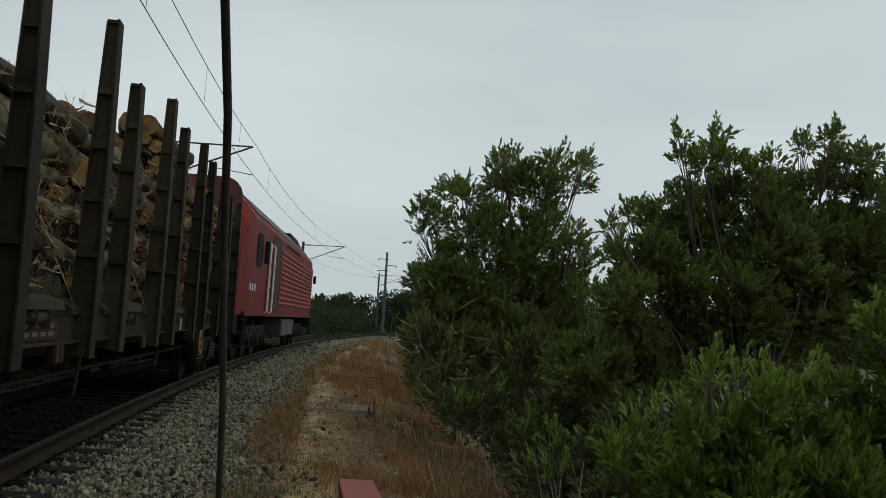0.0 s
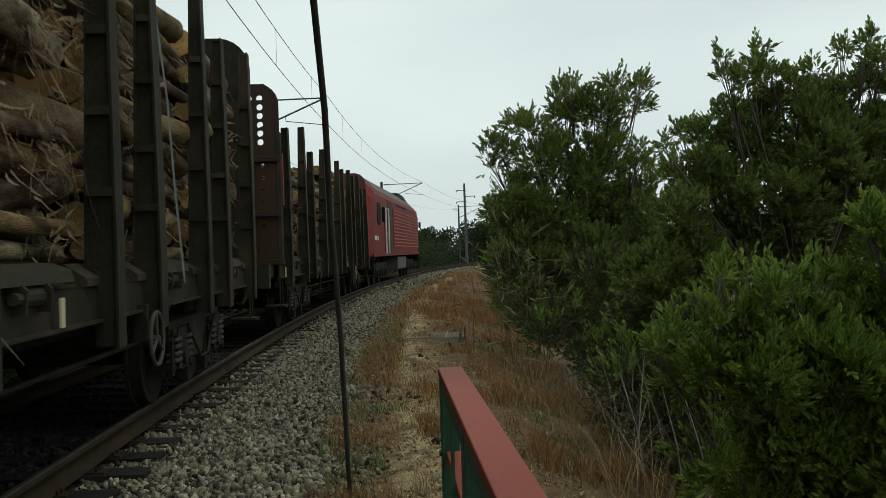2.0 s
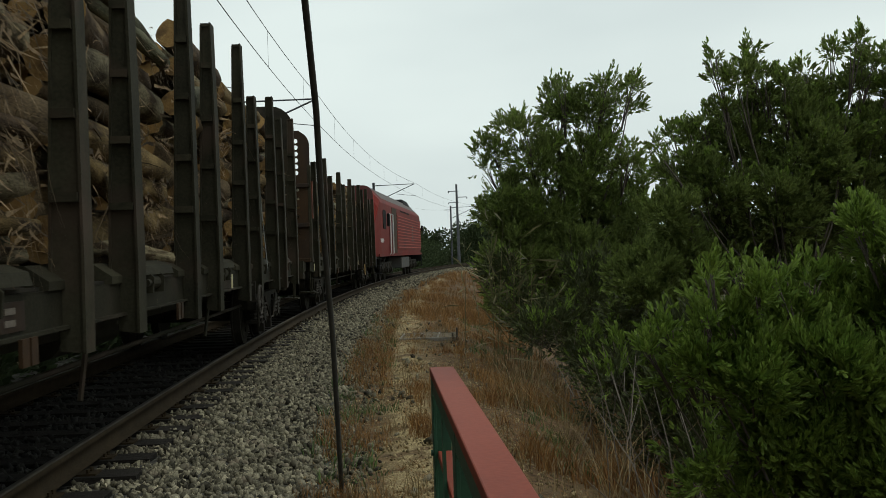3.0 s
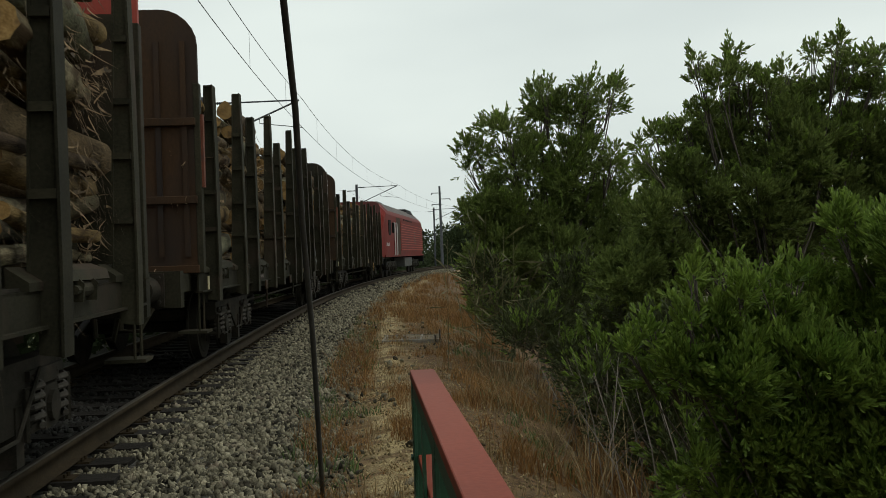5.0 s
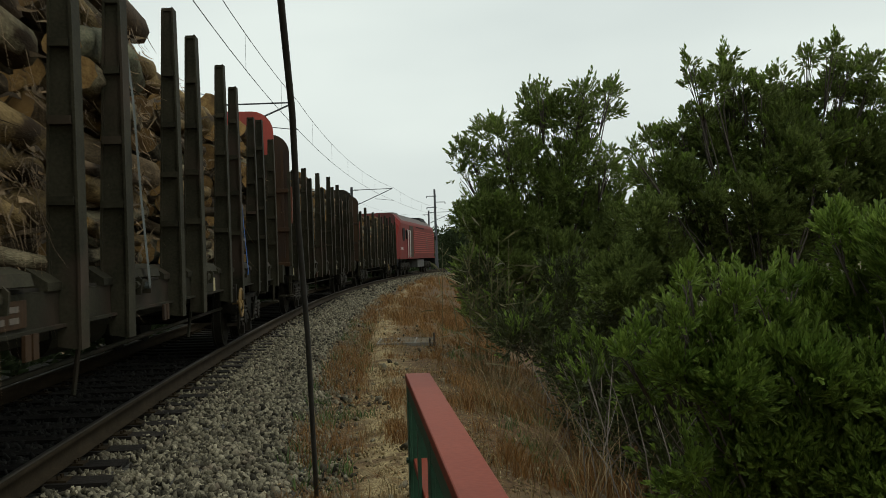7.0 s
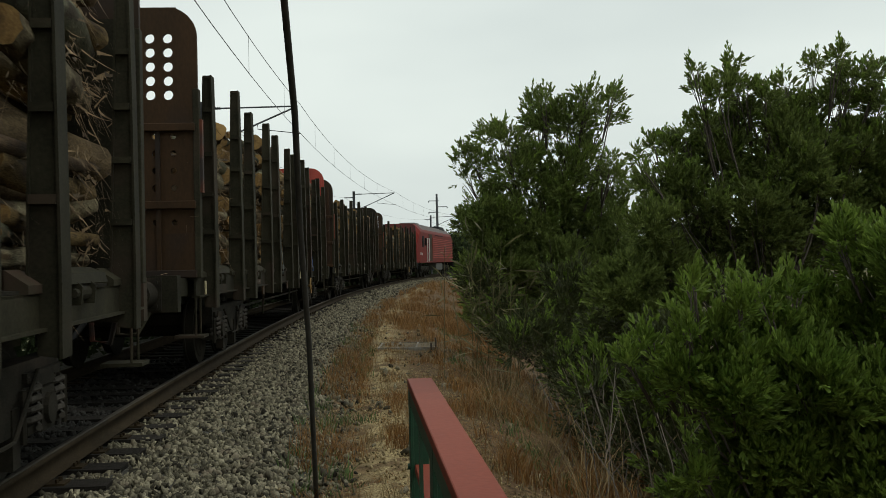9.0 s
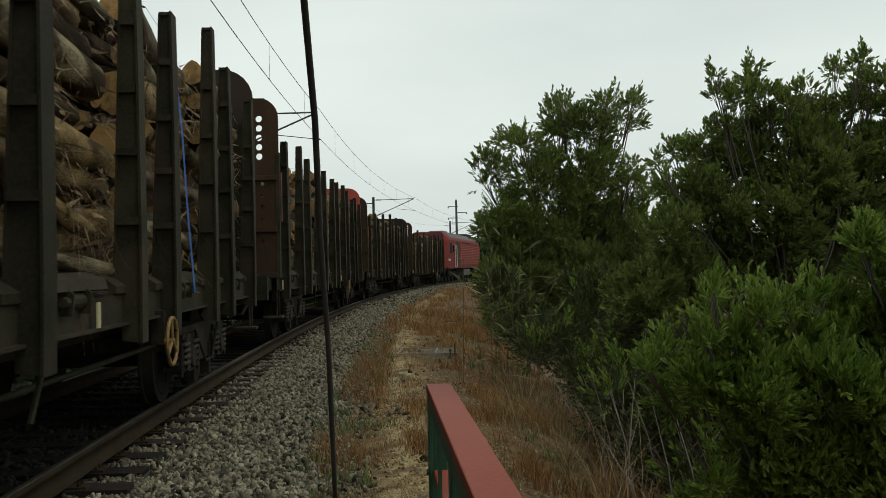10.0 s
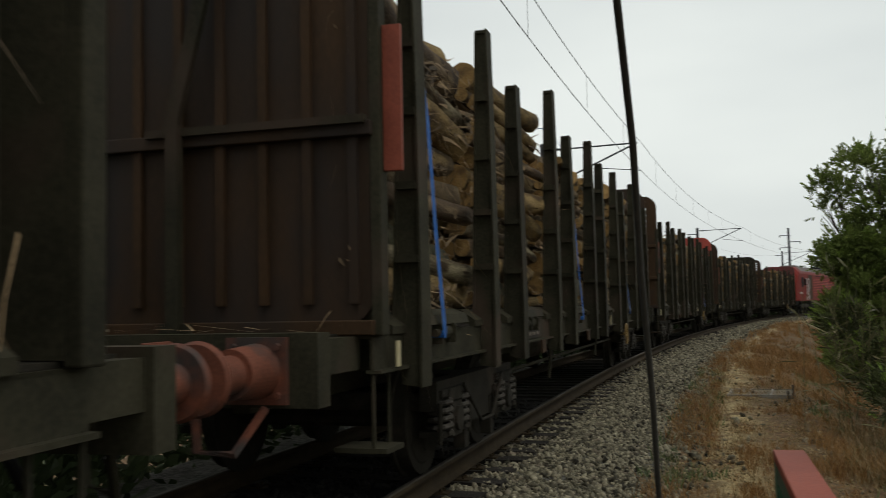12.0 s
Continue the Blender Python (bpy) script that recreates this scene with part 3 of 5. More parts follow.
def build_tree(name, label, category, lobes, root, mat, density, per, leaf, width, length, seed, trunk_r=0.07, group="", clump=0.2, shoots=3, full=False, lift=0.55, young_share=0.12):
    rng = np.random.default_rng(seed)
    base_z = float(ground_z(root[0], root[1])) - 0.05
    tree = thing(name, label, category, group, at=pose(root[0], root[1], base_z))
    off = np.array([root[0], root[1], base_z])
    wood = Build()
    top = np.mean([l[:3] for l in lobes], axis=0) - off
    fork = np.array([top[0] * 0.25, top[1] * 0.25, max(0.35, top[2] * 0.35)])
    wood.tube([(0, 0, 0), fork * 0.5 + (0.04, 0.02, 0), fork], [trunk_r, trunk_r * 0.85, trunk_r * 0.75], 8)
    for x, y, z, r in lobes:
        end = np.array([x, y, z]) - off
        bend = (fork + end) / 2 + rng.normal(size=3) * 0.12 + np.array([0, 0, -0.1])
        mid1, mid2 = fork * 0.6 + bend * 0.4 + rng.normal(size=3) * 0.06, bend * 0.5 + end * 0.5 + rng.normal(size=3) * 0.06
        wood.tube([fork, mid1, bend, mid2, end], [trunk_r * 0.5, trunk_r * 0.4, trunk_r * 0.3, trunk_r * 0.2, trunk_r * 0.1], 6)
        for _ in range(5):
            d = unit(rng.normal(size=3) + np.array([0, 0, 0.4]))
            wood.tube([bend * 0.4 + end * 0.6, end * 0.9 + bend * 0.1 + d * r * 0.5, end + d * r * 1.0], [trunk_r * 0.25, trunk_r * 0.14, 0.004], 4)
    part("trunk", wood, M_TRUNK, tree, smooth=True)
    b, w = crown_points(lobes, density, rng, clump, lift)
    # long upright shoots that stand out of the crown
    sb, sw = [], []
    for x, y, z, r in lobes:
        for _ in range(shoots):
            a = rng.uniform(0, 6.28)
            p = np.array([x + math.cos(a) * r * 0.55 * rng.random(), y + math.sin(a) * r * 0.55, z + r * rng.uniform(0.35, 0.75)])
            d = unit(np.array([math.cos(a) * 0.35 + rng.normal() * 0.15, math.sin(a) * 0.3, 1.0]))
            for k in range(3):
                sb.append(p + d * length * 0.55 * k)
                sw.append(unit(d + rng.normal(size=3) * 0.25))
    v, q = sprigs(b - off, w, per, length, leaf, width, rng, full=full)
    part("crown", raw_mesh("crown", v, q, mat), mat, tree)
    # new growth: lighter leaves on the outermost twigs
    young = rng.random(len(b)) < young_share
    high = np.array([l[2] for l in lobes]).mean()
    young &= b[:, 2] > high - 0.6
    nb, nw = np.concatenate([b[young] + w[young] * length * 0.6, np.array(sb)]), np.concatenate([w[young], np.array(sw)])
    v, q = sprigs(nb - off, nw, per, length, leaf * 1.05, width, rng, 0.6, full)
    part("new_growth", raw_mesh("new_growth", v, q, M_LEAFYOUNG), M_LEAFYOUNG, tree, "lighter green new shoots", kind="stuff")
    return tree


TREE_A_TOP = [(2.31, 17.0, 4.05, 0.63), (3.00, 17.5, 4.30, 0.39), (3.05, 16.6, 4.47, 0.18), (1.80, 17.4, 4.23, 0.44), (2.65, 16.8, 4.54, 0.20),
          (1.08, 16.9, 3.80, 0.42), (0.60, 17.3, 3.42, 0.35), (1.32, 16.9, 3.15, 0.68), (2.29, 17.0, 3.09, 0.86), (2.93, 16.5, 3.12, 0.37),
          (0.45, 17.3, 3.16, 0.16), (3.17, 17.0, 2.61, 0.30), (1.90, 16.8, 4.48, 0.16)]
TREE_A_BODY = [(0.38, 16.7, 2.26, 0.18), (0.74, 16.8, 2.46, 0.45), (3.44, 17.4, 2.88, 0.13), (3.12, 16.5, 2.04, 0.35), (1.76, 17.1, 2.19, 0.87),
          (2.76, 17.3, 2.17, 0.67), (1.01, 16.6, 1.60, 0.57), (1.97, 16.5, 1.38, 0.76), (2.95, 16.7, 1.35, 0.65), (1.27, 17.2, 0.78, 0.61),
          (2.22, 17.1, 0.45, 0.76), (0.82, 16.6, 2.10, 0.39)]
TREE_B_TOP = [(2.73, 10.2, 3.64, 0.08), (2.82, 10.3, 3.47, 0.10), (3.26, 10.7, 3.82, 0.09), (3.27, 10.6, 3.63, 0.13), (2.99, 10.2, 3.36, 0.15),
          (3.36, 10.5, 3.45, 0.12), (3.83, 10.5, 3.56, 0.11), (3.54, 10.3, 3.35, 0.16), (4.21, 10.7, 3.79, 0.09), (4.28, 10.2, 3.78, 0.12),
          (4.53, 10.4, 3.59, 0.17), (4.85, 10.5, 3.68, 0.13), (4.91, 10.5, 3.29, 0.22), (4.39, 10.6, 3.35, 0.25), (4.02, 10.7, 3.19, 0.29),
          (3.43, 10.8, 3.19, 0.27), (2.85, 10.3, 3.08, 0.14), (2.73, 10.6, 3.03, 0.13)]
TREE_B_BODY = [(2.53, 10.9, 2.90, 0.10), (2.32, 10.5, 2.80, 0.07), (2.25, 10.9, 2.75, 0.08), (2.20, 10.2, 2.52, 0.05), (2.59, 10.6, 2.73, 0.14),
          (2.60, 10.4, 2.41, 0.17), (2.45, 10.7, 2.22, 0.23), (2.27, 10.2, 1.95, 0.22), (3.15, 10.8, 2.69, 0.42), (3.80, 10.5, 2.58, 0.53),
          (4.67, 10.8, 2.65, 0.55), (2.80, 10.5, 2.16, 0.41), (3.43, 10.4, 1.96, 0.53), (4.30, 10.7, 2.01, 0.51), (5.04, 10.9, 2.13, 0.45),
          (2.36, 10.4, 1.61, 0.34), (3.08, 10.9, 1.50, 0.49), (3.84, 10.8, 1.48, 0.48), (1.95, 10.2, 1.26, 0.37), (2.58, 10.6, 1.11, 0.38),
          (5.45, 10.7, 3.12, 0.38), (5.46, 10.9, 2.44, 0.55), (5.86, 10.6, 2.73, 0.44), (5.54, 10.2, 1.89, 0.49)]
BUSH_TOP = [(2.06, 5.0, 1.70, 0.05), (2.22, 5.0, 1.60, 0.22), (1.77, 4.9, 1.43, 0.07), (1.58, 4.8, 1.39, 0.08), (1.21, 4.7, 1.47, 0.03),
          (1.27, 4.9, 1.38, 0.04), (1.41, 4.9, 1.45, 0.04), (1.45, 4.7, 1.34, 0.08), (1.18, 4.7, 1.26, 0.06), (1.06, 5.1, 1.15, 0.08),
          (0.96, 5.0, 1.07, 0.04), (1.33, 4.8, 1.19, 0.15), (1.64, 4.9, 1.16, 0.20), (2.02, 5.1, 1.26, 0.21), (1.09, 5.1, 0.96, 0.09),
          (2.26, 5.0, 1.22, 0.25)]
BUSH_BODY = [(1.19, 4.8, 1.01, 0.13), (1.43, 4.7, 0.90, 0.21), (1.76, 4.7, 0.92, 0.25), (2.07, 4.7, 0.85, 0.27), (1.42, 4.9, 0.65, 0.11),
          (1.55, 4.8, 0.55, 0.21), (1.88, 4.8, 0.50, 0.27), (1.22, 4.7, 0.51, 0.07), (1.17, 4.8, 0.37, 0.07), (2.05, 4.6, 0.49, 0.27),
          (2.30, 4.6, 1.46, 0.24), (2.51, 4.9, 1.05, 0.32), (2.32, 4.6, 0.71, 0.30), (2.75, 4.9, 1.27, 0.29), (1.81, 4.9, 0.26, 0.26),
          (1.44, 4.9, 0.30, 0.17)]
SHRUB = [(0.63, 15.1, 1.16, 0.34), (0.87, 14.2, 0.68, 0.38), (1.31, 13.1, 0.50, 0.43), (1.89, 11.9, 0.51, 0.32), (1.82, 13.9, 0.91, 0.54),
          (0.92, 12.6, 0.40, 0.23), (1.39, 10.8, 0.36, 0.22), (1.52, 9.1, 0.49, 0.14), (1.25, 8.1, 0.42, 0.08), (2.01, 11.0, 0.85, 0.33),
          (2.10, 8.9, 0.76, 0.27), (2.20, 10.9, 1.04, 0.32)]
SHRUB += [(1.75, 6.4, 0.05, 0.38), (1.75, 7.7, 0.0, 0.45), (1.7, 9.2, 0.05, 0.55), (2.2, 8.3, 0.4, 0.7), (2.3, 6.6, 0.35, 0.6), (1.63, 11.0, 0.22, 0.3), (2.26, 11.5, 0.35, 0.45)]
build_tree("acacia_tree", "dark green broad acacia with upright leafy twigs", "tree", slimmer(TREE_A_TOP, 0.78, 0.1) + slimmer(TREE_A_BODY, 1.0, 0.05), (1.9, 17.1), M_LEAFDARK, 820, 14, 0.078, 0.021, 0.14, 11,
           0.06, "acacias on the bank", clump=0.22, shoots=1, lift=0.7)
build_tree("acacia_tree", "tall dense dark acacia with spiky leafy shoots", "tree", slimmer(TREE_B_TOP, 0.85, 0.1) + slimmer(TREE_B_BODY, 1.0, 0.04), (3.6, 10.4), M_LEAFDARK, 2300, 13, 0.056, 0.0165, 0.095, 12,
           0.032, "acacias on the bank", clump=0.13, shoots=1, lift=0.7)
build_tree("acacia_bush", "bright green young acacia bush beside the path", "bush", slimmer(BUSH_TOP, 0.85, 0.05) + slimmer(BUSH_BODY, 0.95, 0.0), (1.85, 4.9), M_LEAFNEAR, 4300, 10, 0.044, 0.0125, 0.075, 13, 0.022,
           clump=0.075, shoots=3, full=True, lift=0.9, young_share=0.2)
build_tree("undergrowth_bush", "low acacia undergrowth on the bank, leaf colour darkened for shade", "bush", SHRUB, (2.0, 13.0), M_LEAFSHADE, 1000, 12, 0.07, 0.017, 0.13, 14, 0.03, clump=0.18)
# bushes that go on along the bank towards the bend
rng_b = random.Random(8)
for s, u, h, w in ((25, 5.6, 2.3, 0.9), (31, 6.0, 2.6, 1.1), (38, 6.2, 2.5, 1.2), (46, 6.4, 2.3, 1.2), (55, 6.6, 2.6, 1.3), (66, 6.8, 2.8, 1.5), (80, 7.0, 3.0, 1.7)):
    x, y, _ = along(s, u)
    z = float(ground_z(x, y))
    lobes = [(x + rng_b.uniform(-.5, .5) * w, y + rng_b.uniform(-1, 1) * w, z + h * k, w * rng_b.uniform(.5, .8)) for k in (0.2, 0.35, 0.5, 0.7, 0.85)]
    build_tree("acacia_bush", "dark green acacia bush along the line", "bush", lobes, (x, y), M_LEAFDARK, 160, 12, 0.17, 0.045, 0.3, int(s), 0.06,
               "bushes along the line", clump=0.42)


def build_blades(name, label, spots, height, width, per, mat, seed, lean=0.35, droop=0.25):
    """Grass as two-piece bent blades in tufts."""
    rng = np.random.default_rng(seed)
    xs = np.repeat(np.array(spots), per, axis=0)
    n = len(xs)
    p = np.stack([xs[:, 0] + rng.normal(size=n) * 0.05, xs[:, 1] + rng.normal(size=n) * 0.05, np.zeros(n)], 1)
    p[:, 2] = ground_z(p[:, 0], p[:, 1]) - 0.02
    h = height * xs[:, 2] * rng.uniform(0.45, 1.15, n)
    side = unit(np.stack([rng.normal(size=n), rng.normal(size=n), np.zeros(n)], 1))
    out = unit(np.stack([rng.normal(size=n), rng.normal(size=n), np.zeros(n)], 1))
    w = width * rng.uniform(0.6, 1.3, n)
    mid = p + out * (h * lean * 0.4)[:, None] + np.array([0, 0, 1]) * (h * 0.6)[:, None]
    tip = mid + out * (h * (lean * 0.6 + droop * rng.random(n)))[:, None] + np.array([0, 0, 1]) * (h * 0.38)[:, None]
    sw = side * w[:, None]
    v = np.stack([p - sw, p + sw, mid + sw * 0.7, mid - sw * 0.7, tip + sw * 0.15, tip - sw * 0.15], 1).reshape(-1, 3)
    i = np.arange(n)[:, None] * 6
    q = np.concatenate([i + np.array([0, 1, 2, 3]), i + np.array([3, 2, 4, 5])])
    ob = new(name, raw_mesh(name, v, q, mat))
    return tagged(ob, label, "grass", kind="stuff")


def scatter(s0, s1, u0, u1, n, seed, clump=0.0):
    rng = random.Random(seed)
    out = []
    while len(out) < n:
        s = s0 + (s1 - s0) * rng.random() ** 1.5
        u = rng.uniform(u0, u1)
        x, y, _ = along(s, u)
        k = noise.noise((x * 0.9, y * 0.9, seed * 3.1))
        if k < clump - 0.35:
            continue
        out.append((x, y, 0.6 + 0.5 * rng.random() + 0.5 * max(k, 0)))
    return out


build_blades("dry_grass", "tall reddish-brown dry grass on the bank", scatter(4.5, 34, 3.3, 5.2, 1150, 21, 0.38), 0.25, 0.0042, 10, M_DRY, 31)
build_blades("dry_grass", "brown dry grass between ballast and footpath", scatter(4.5, 40, 1.66, 2.25, 520, 22, 0.25), 0.2, 0.0028, 11, M_DRY, 32)
build_blades("dry_grass", "short dry grass on the footpath", scatter(8, 45, 2.5, 3.4, 560, 23, 0.45), 0.16, 0.003, 12, M_DRY, 33)
build_blades("dry_grass", "brown dry grass along the far path", scatter(24, 70, 1.9, 5.2, 620, 24, 0.42), 0.3, 0.007, 10, M_DRY, 34)
build_blades("dry_litter", "low reddish dry litter and moss on the bank", scatter(4.2, 30, 1.8, 5.2, 3200, 29, 0.2), 0.055, 0.0035, 9, M_DRY, 38, 1.6, 0.9)
build_blades("straw_grass", "pale bent straw stalks on the bank", scatter(5, 14, 3.7, 5.1, 120, 25), 0.75, 0.0028, 8, M_STRAW, 35, 0.8, 0.6)
build_blades("straw_grass", "pale dry grass beside the path", scatter(5, 40, 1.75, 4.6, 500, 26, 0.2), 0.3, 0.0028, 8, M_STRAW, 36)
build_blades("green_weed", "low green weeds beside the path", scatter(6, 24, 1.6, 2.3, 70, 27) + scatter(7, 26, 3.6, 4.6, 90, 28), 0.16, 0.006, 14, M_WEED, 37)


def build_reeds():
    rng = np.random.default_rng(40)
    clump = thing("reed_clump", "tall pale dry reeds in front of the acacia", "reeds", at=pose(0.66, 13.9, 0))
    stems = Build()
    bases, ways, ln = [], [], []
    for _ in range(22):
        x, y = rng.normal() * 0.33 + 0.15, rng.normal() * 0.5
        z = float(ground_z(0.66 + x, 13.9 + y))
        h = rng.uniform(1.3, 2.35)
        tx, ty = x + rng.normal() * 0.2, y + rng.normal() * 0.2
        stems.tube([(x, y, z - 0.05), ((x + tx) / 2, (y + ty) / 2, z + h / 2), (tx, ty, z + h)], [0.007, 0.006, 0.003], 4)
        for _k in range(9):
            f = rng.uniform(0.25, 1)
            bases.append((x + (tx - x) * f, y + (ty - y) * f, z + h * f))
            ways.append((rng.normal(), rng.normal(), rng.uniform(-0.3, 1.2)))
            ln.append(rng.uniform(0.2, 0.5))
    part("stem", stems, M_REED, clump, kind="stuff")
    ln = np.array(ln)
    v, q = leaves(np.array(bases), unit(np.array(ways)), ln, ln * 0.07, rng)
    part("blade", raw_mesh("blade", v, q, M_REED), M_REED, clump, kind="stuff")


build_reeds()


def build_twigs():
    """Bare dead stems in the shade under the bushes."""
    rng = random.Random(50)
    b = Build()
    for _ in range(230):
        y = rng.uniform(5.2, 15)
        x = 0.75 + 0.035 * y + rng.uniform(0, 1.2)
        z = float(ground_z(x, y))
        h = rng.uniform(0.3, 1.1)
        dx, dy = rng.uniform(-.4, .4), rng.uniform(-.4, .4)
        b.tube([(x, y, z - 0.05), (x + dx * .4, y + dy * .4, z + h * .55), (x + dx, y + dy, z + h)], [0.006, 0.005, 0.002], 4)
    ob = part("dead_twigs", b, M_TWIG, None, "thin bare grey twigs under the bushes", kind="stuff")
    tagged(ob, category="twigs")
    branch = part("fallen_branch", Build().tube([(1.98, 16.9, -0.45), (1.9, 16.9, -0.1), (1.8, 16.9, 0.2)], [0.02, 0.018, 0.01], 6), M_TWIG,
                  None, "pale bare branch sticking out of the bank")
    tagged(branch, category="branch")


build_twigs()


def build_far_woods():
    rng = np.random.default_rng(60)
    bases, ways, sizes = [], [], []
    for k in range(300):
        f = rng.random()
        x = -75 + 190 * f
        y = 150 + rng.uniform(0, 35) + 0.1 * abs(x)
        h = rng.uniform(5.5, 8.6) * (1 + 0.14 * math.sin(x * 0.21))
        for _ in range(14):
            c = np.array([x + rng.normal() * 1.5, y + rng.normal(), -1.3 + h * rng.uniform(0.05, 0.9)])
            n = 60
            d = unit(rng.normal(size=(n, 3)))
            bases.append(c + d * (1.35 * (1.12 - (c[2] + 1.3) / h * 0.55)) * rng.uniform(0.3, 1, (n, 1)))
            ways.append(unit(d + (0, 0, 0.6)))
    b, w = np.concatenate(bases), np.concatenate(ways)
    ln = rng.uniform(0.3, 0.6, len(b))
    v, q = leaves(b, w, ln, ln * 0.55, rng)
    tagged(new("far_woods", raw_mesh("far_woods", v, q, M_LEAFFAR)), "dark distant pine wood beyond the bend", "woods", kind="stuff")


build_far_woods()


def build_screen_scrub():
    """Dense dark scrub added on the far side of the line to block light; seen under the wagons."""
    rng = np.random.default_rng(70)
    bases, ways = [], []
    for s in np.arange(-30, 100, 0.9):
        for row in range(11):
            x, y, _h = along(s + rng.normal() * 0.6, (-3.4, -4.5)[row % 2] + rng.normal() * 0.3)
            c = np.array([x, y, float(ground_z(x, y)) + rng.uniform(-0.3, 2.2 if row % 3 else 0.7)])
            d = unit(rng.normal(size=(60, 3)))
            bases.append(c + d * 0.75 * rng.uniform(0.3, 1, (60, 1)))
            ways.append(unit(d + (0, 0, 0.5)))
    b, w = np.concatenate(bases), np.concatenate(ways)
    ln = rng.uniform(0.15, 0.32, len(b))
    v, q = leaves(b, w, ln, ln * 0.4, rng)
    tagged(new("scrub", raw_mesh("scrub", v, q, M_LEAFFAR)), "dense dark scrub added beyond the track to block light under the wagons", "scrub", kind="stuff")


build_screen_scrub()


# ---------------------------------------------------------------- railing, cane, slab
def build_railing():
    turn = 5.0
    rl = thing("railing", "green steel railing with a red painted handrail", "railing", at=pose(-0.095, 3.5, 0, 0, 0, turn))
    long = 5.2
    # local y runs back from the end post past the camera
    part("handrail", Build().box((0, -long / 2, 1.155), (0.09, long, 0.03)), M_REDRAIL, rl, "flat red painted handrail", bevel=0.004)
    for z in (0.86, 0.45):
        part("lower_rail", Build().box((0.004, -long / 2 - 0.02, z), (0.062, long - 0.1, 0.03)), M_REDRAIL, rl, "red painted lower rail", bevel=0.004)
    y = -0.03
    while y > -long:
        p = Build().box((-0.035, y, 0.55), (0.012, 0.10, 1.18)).box((0.0, y + 0.044, 0.55), (0.058, 0.012, 1.18))
        post = part("post", p, M_GREENRAIL, rl, bevel=0.002)
        for z in (0.86, 0.45):
            part("bolt", Build().tube([(-0.041, y, z), (-0.05, y, z)], 0.012, 6), M_GREENRAIL, post)
        y -= 1.02
    y = -0.54
    while y > -long:
        part("baluster", Build().box((-0.034, y, 0.6), (0.01, 0.045, 1.08)), M_GREENRAIL, rl)
        y -= 1.02
    part("rail_angle", Build().box((-0.036, -long / 2, 1.112), (0.008, long - 0.04, 0.055)), M_GREENRAIL, rl, "green painted angle under the handrail")
    part("kerb", Build().box((0, -long / 2, -0.1), (0.3, long, 0.24)), M_CONCRETE, rl, "low concrete edge beam", bevel=0.01)


def build_cane():
    pts = [(-0.58, 3.43, 2.967), (-0.631, 3.95, 2.672), (-0.694, 4.6, 2.304), (-0.767, 5.2, 1.78), (-0.808, 5.75, 1.118), (-0.85, 6.2, 0.348), (-0.871, 6.425, -0.06)]
    rod = Build().tube(pts, [0.014, 0.0152, 0.0162, 0.0166, 0.0165, 0.0162, 0.016], 10)
    cane = part("leaning_rod", rod, M_POLE, None, "thin dark bent rod leaning over the path", smooth=True)
    tagged(cane, category="pole")


def build_slab():
    sl = thing("culvert_cover", "low cover of three pale concrete slabs across the path", "slab", at=pose(-1.2, 17.5, 0.0, 0, 0, -0.5))
    for i in range(3):
        part("slab", Build().box((0.18 + 0.345 * i, 0.55, -0.02), (0.31, 1.06, 0.06)), M_SLAB, sl, bevel=0.008)
    for i in range(4):
        part("rib", Build().box((0.01 + 0.345 * i, 0.55, -0.012), (0.03, 1.1, 0.065)), M_CONCRETE, sl, "pale narrow concrete rib")
    for y in (-0.015, 1.115):
        part("edge_beam", Build().box((0.527, y, -0.012), (1.07, 0.03, 0.066)), M_CONCRETE, sl, "pale concrete edge", bevel=0.006)
    for x, h2 in ((0.98, 0.1), (1.06, 0.2)):
        part("stake", Build().tube([(x, -0.1, -0.5), (x, -0.1, h2)], 0.018, 6), M_TRUNK, sl)


# ---------------------------------------------------------------- overhead line
SUPPORTS = (-7.5, 29.8, 68.0, 106.0, 144.0)


def build_mast(s):
    m = on_track(s, z=0.0)
    mast = thing("catenary_mast", "grey steel mast with a cantilever over the track", "mast", "masts of the overhead line", at=m)
    x = -2.45
    post = Build()
    for dx in (-0.075, 0.075):
        post.box((x + dx, 0, 3.1), (0.012, 0.15, 7.2))
    post.box((x, 0, 3.1), (0.14, 0.01, 7.2))
    part("post", post, M_MAST, mast)
    part("footing", Build().box((x, 0, -0.2), (0.5, 0.5, 0.5)), M_CONCRETE, mast, bevel=0.02)
    part("top_tube", Build().tube([(x, 0, 6.48), (0.5, 0, 6.52)], 0.025, 8), M_MAST, mast)
    part("strut", Build().tube([(x, 0, 5.25), (0.5, 0, 6.52)], 0.028, 8), M_MAST, mast)
    for k in range(6):
        ins = Build().tube([(x + 0.22 + 0.06 * k, 0, 6.485), (x + 0.245 + 0.06 * k, 0, 6.486)], 0.05, 8)
        f = 0.09 + 0.022 * k
        part("insulator", ins, M_LOCOBLACK, mast)
        ins = Build().tube([(x + 2.7 * f, 0, 5.25 + 1.27 * f), (x + 2.7 * f + 0.02, 0, 5.26 + 1.27 * f)], 0.05, 8)
        part("insulator", ins, M_LOCOBLACK, mast)
    part("steady_arm", Build().tube([(-0.75, 0, 5.98), (-0.75, 0, 5.82), (0.6, 0, 5.66)], 0.014, 6), M_MAST, mast)
    part("feeder_bracket", Build().box((x - 0.35, 0, 6.25), (0.7, 0.06, 0.06)), M_MAST, mast)


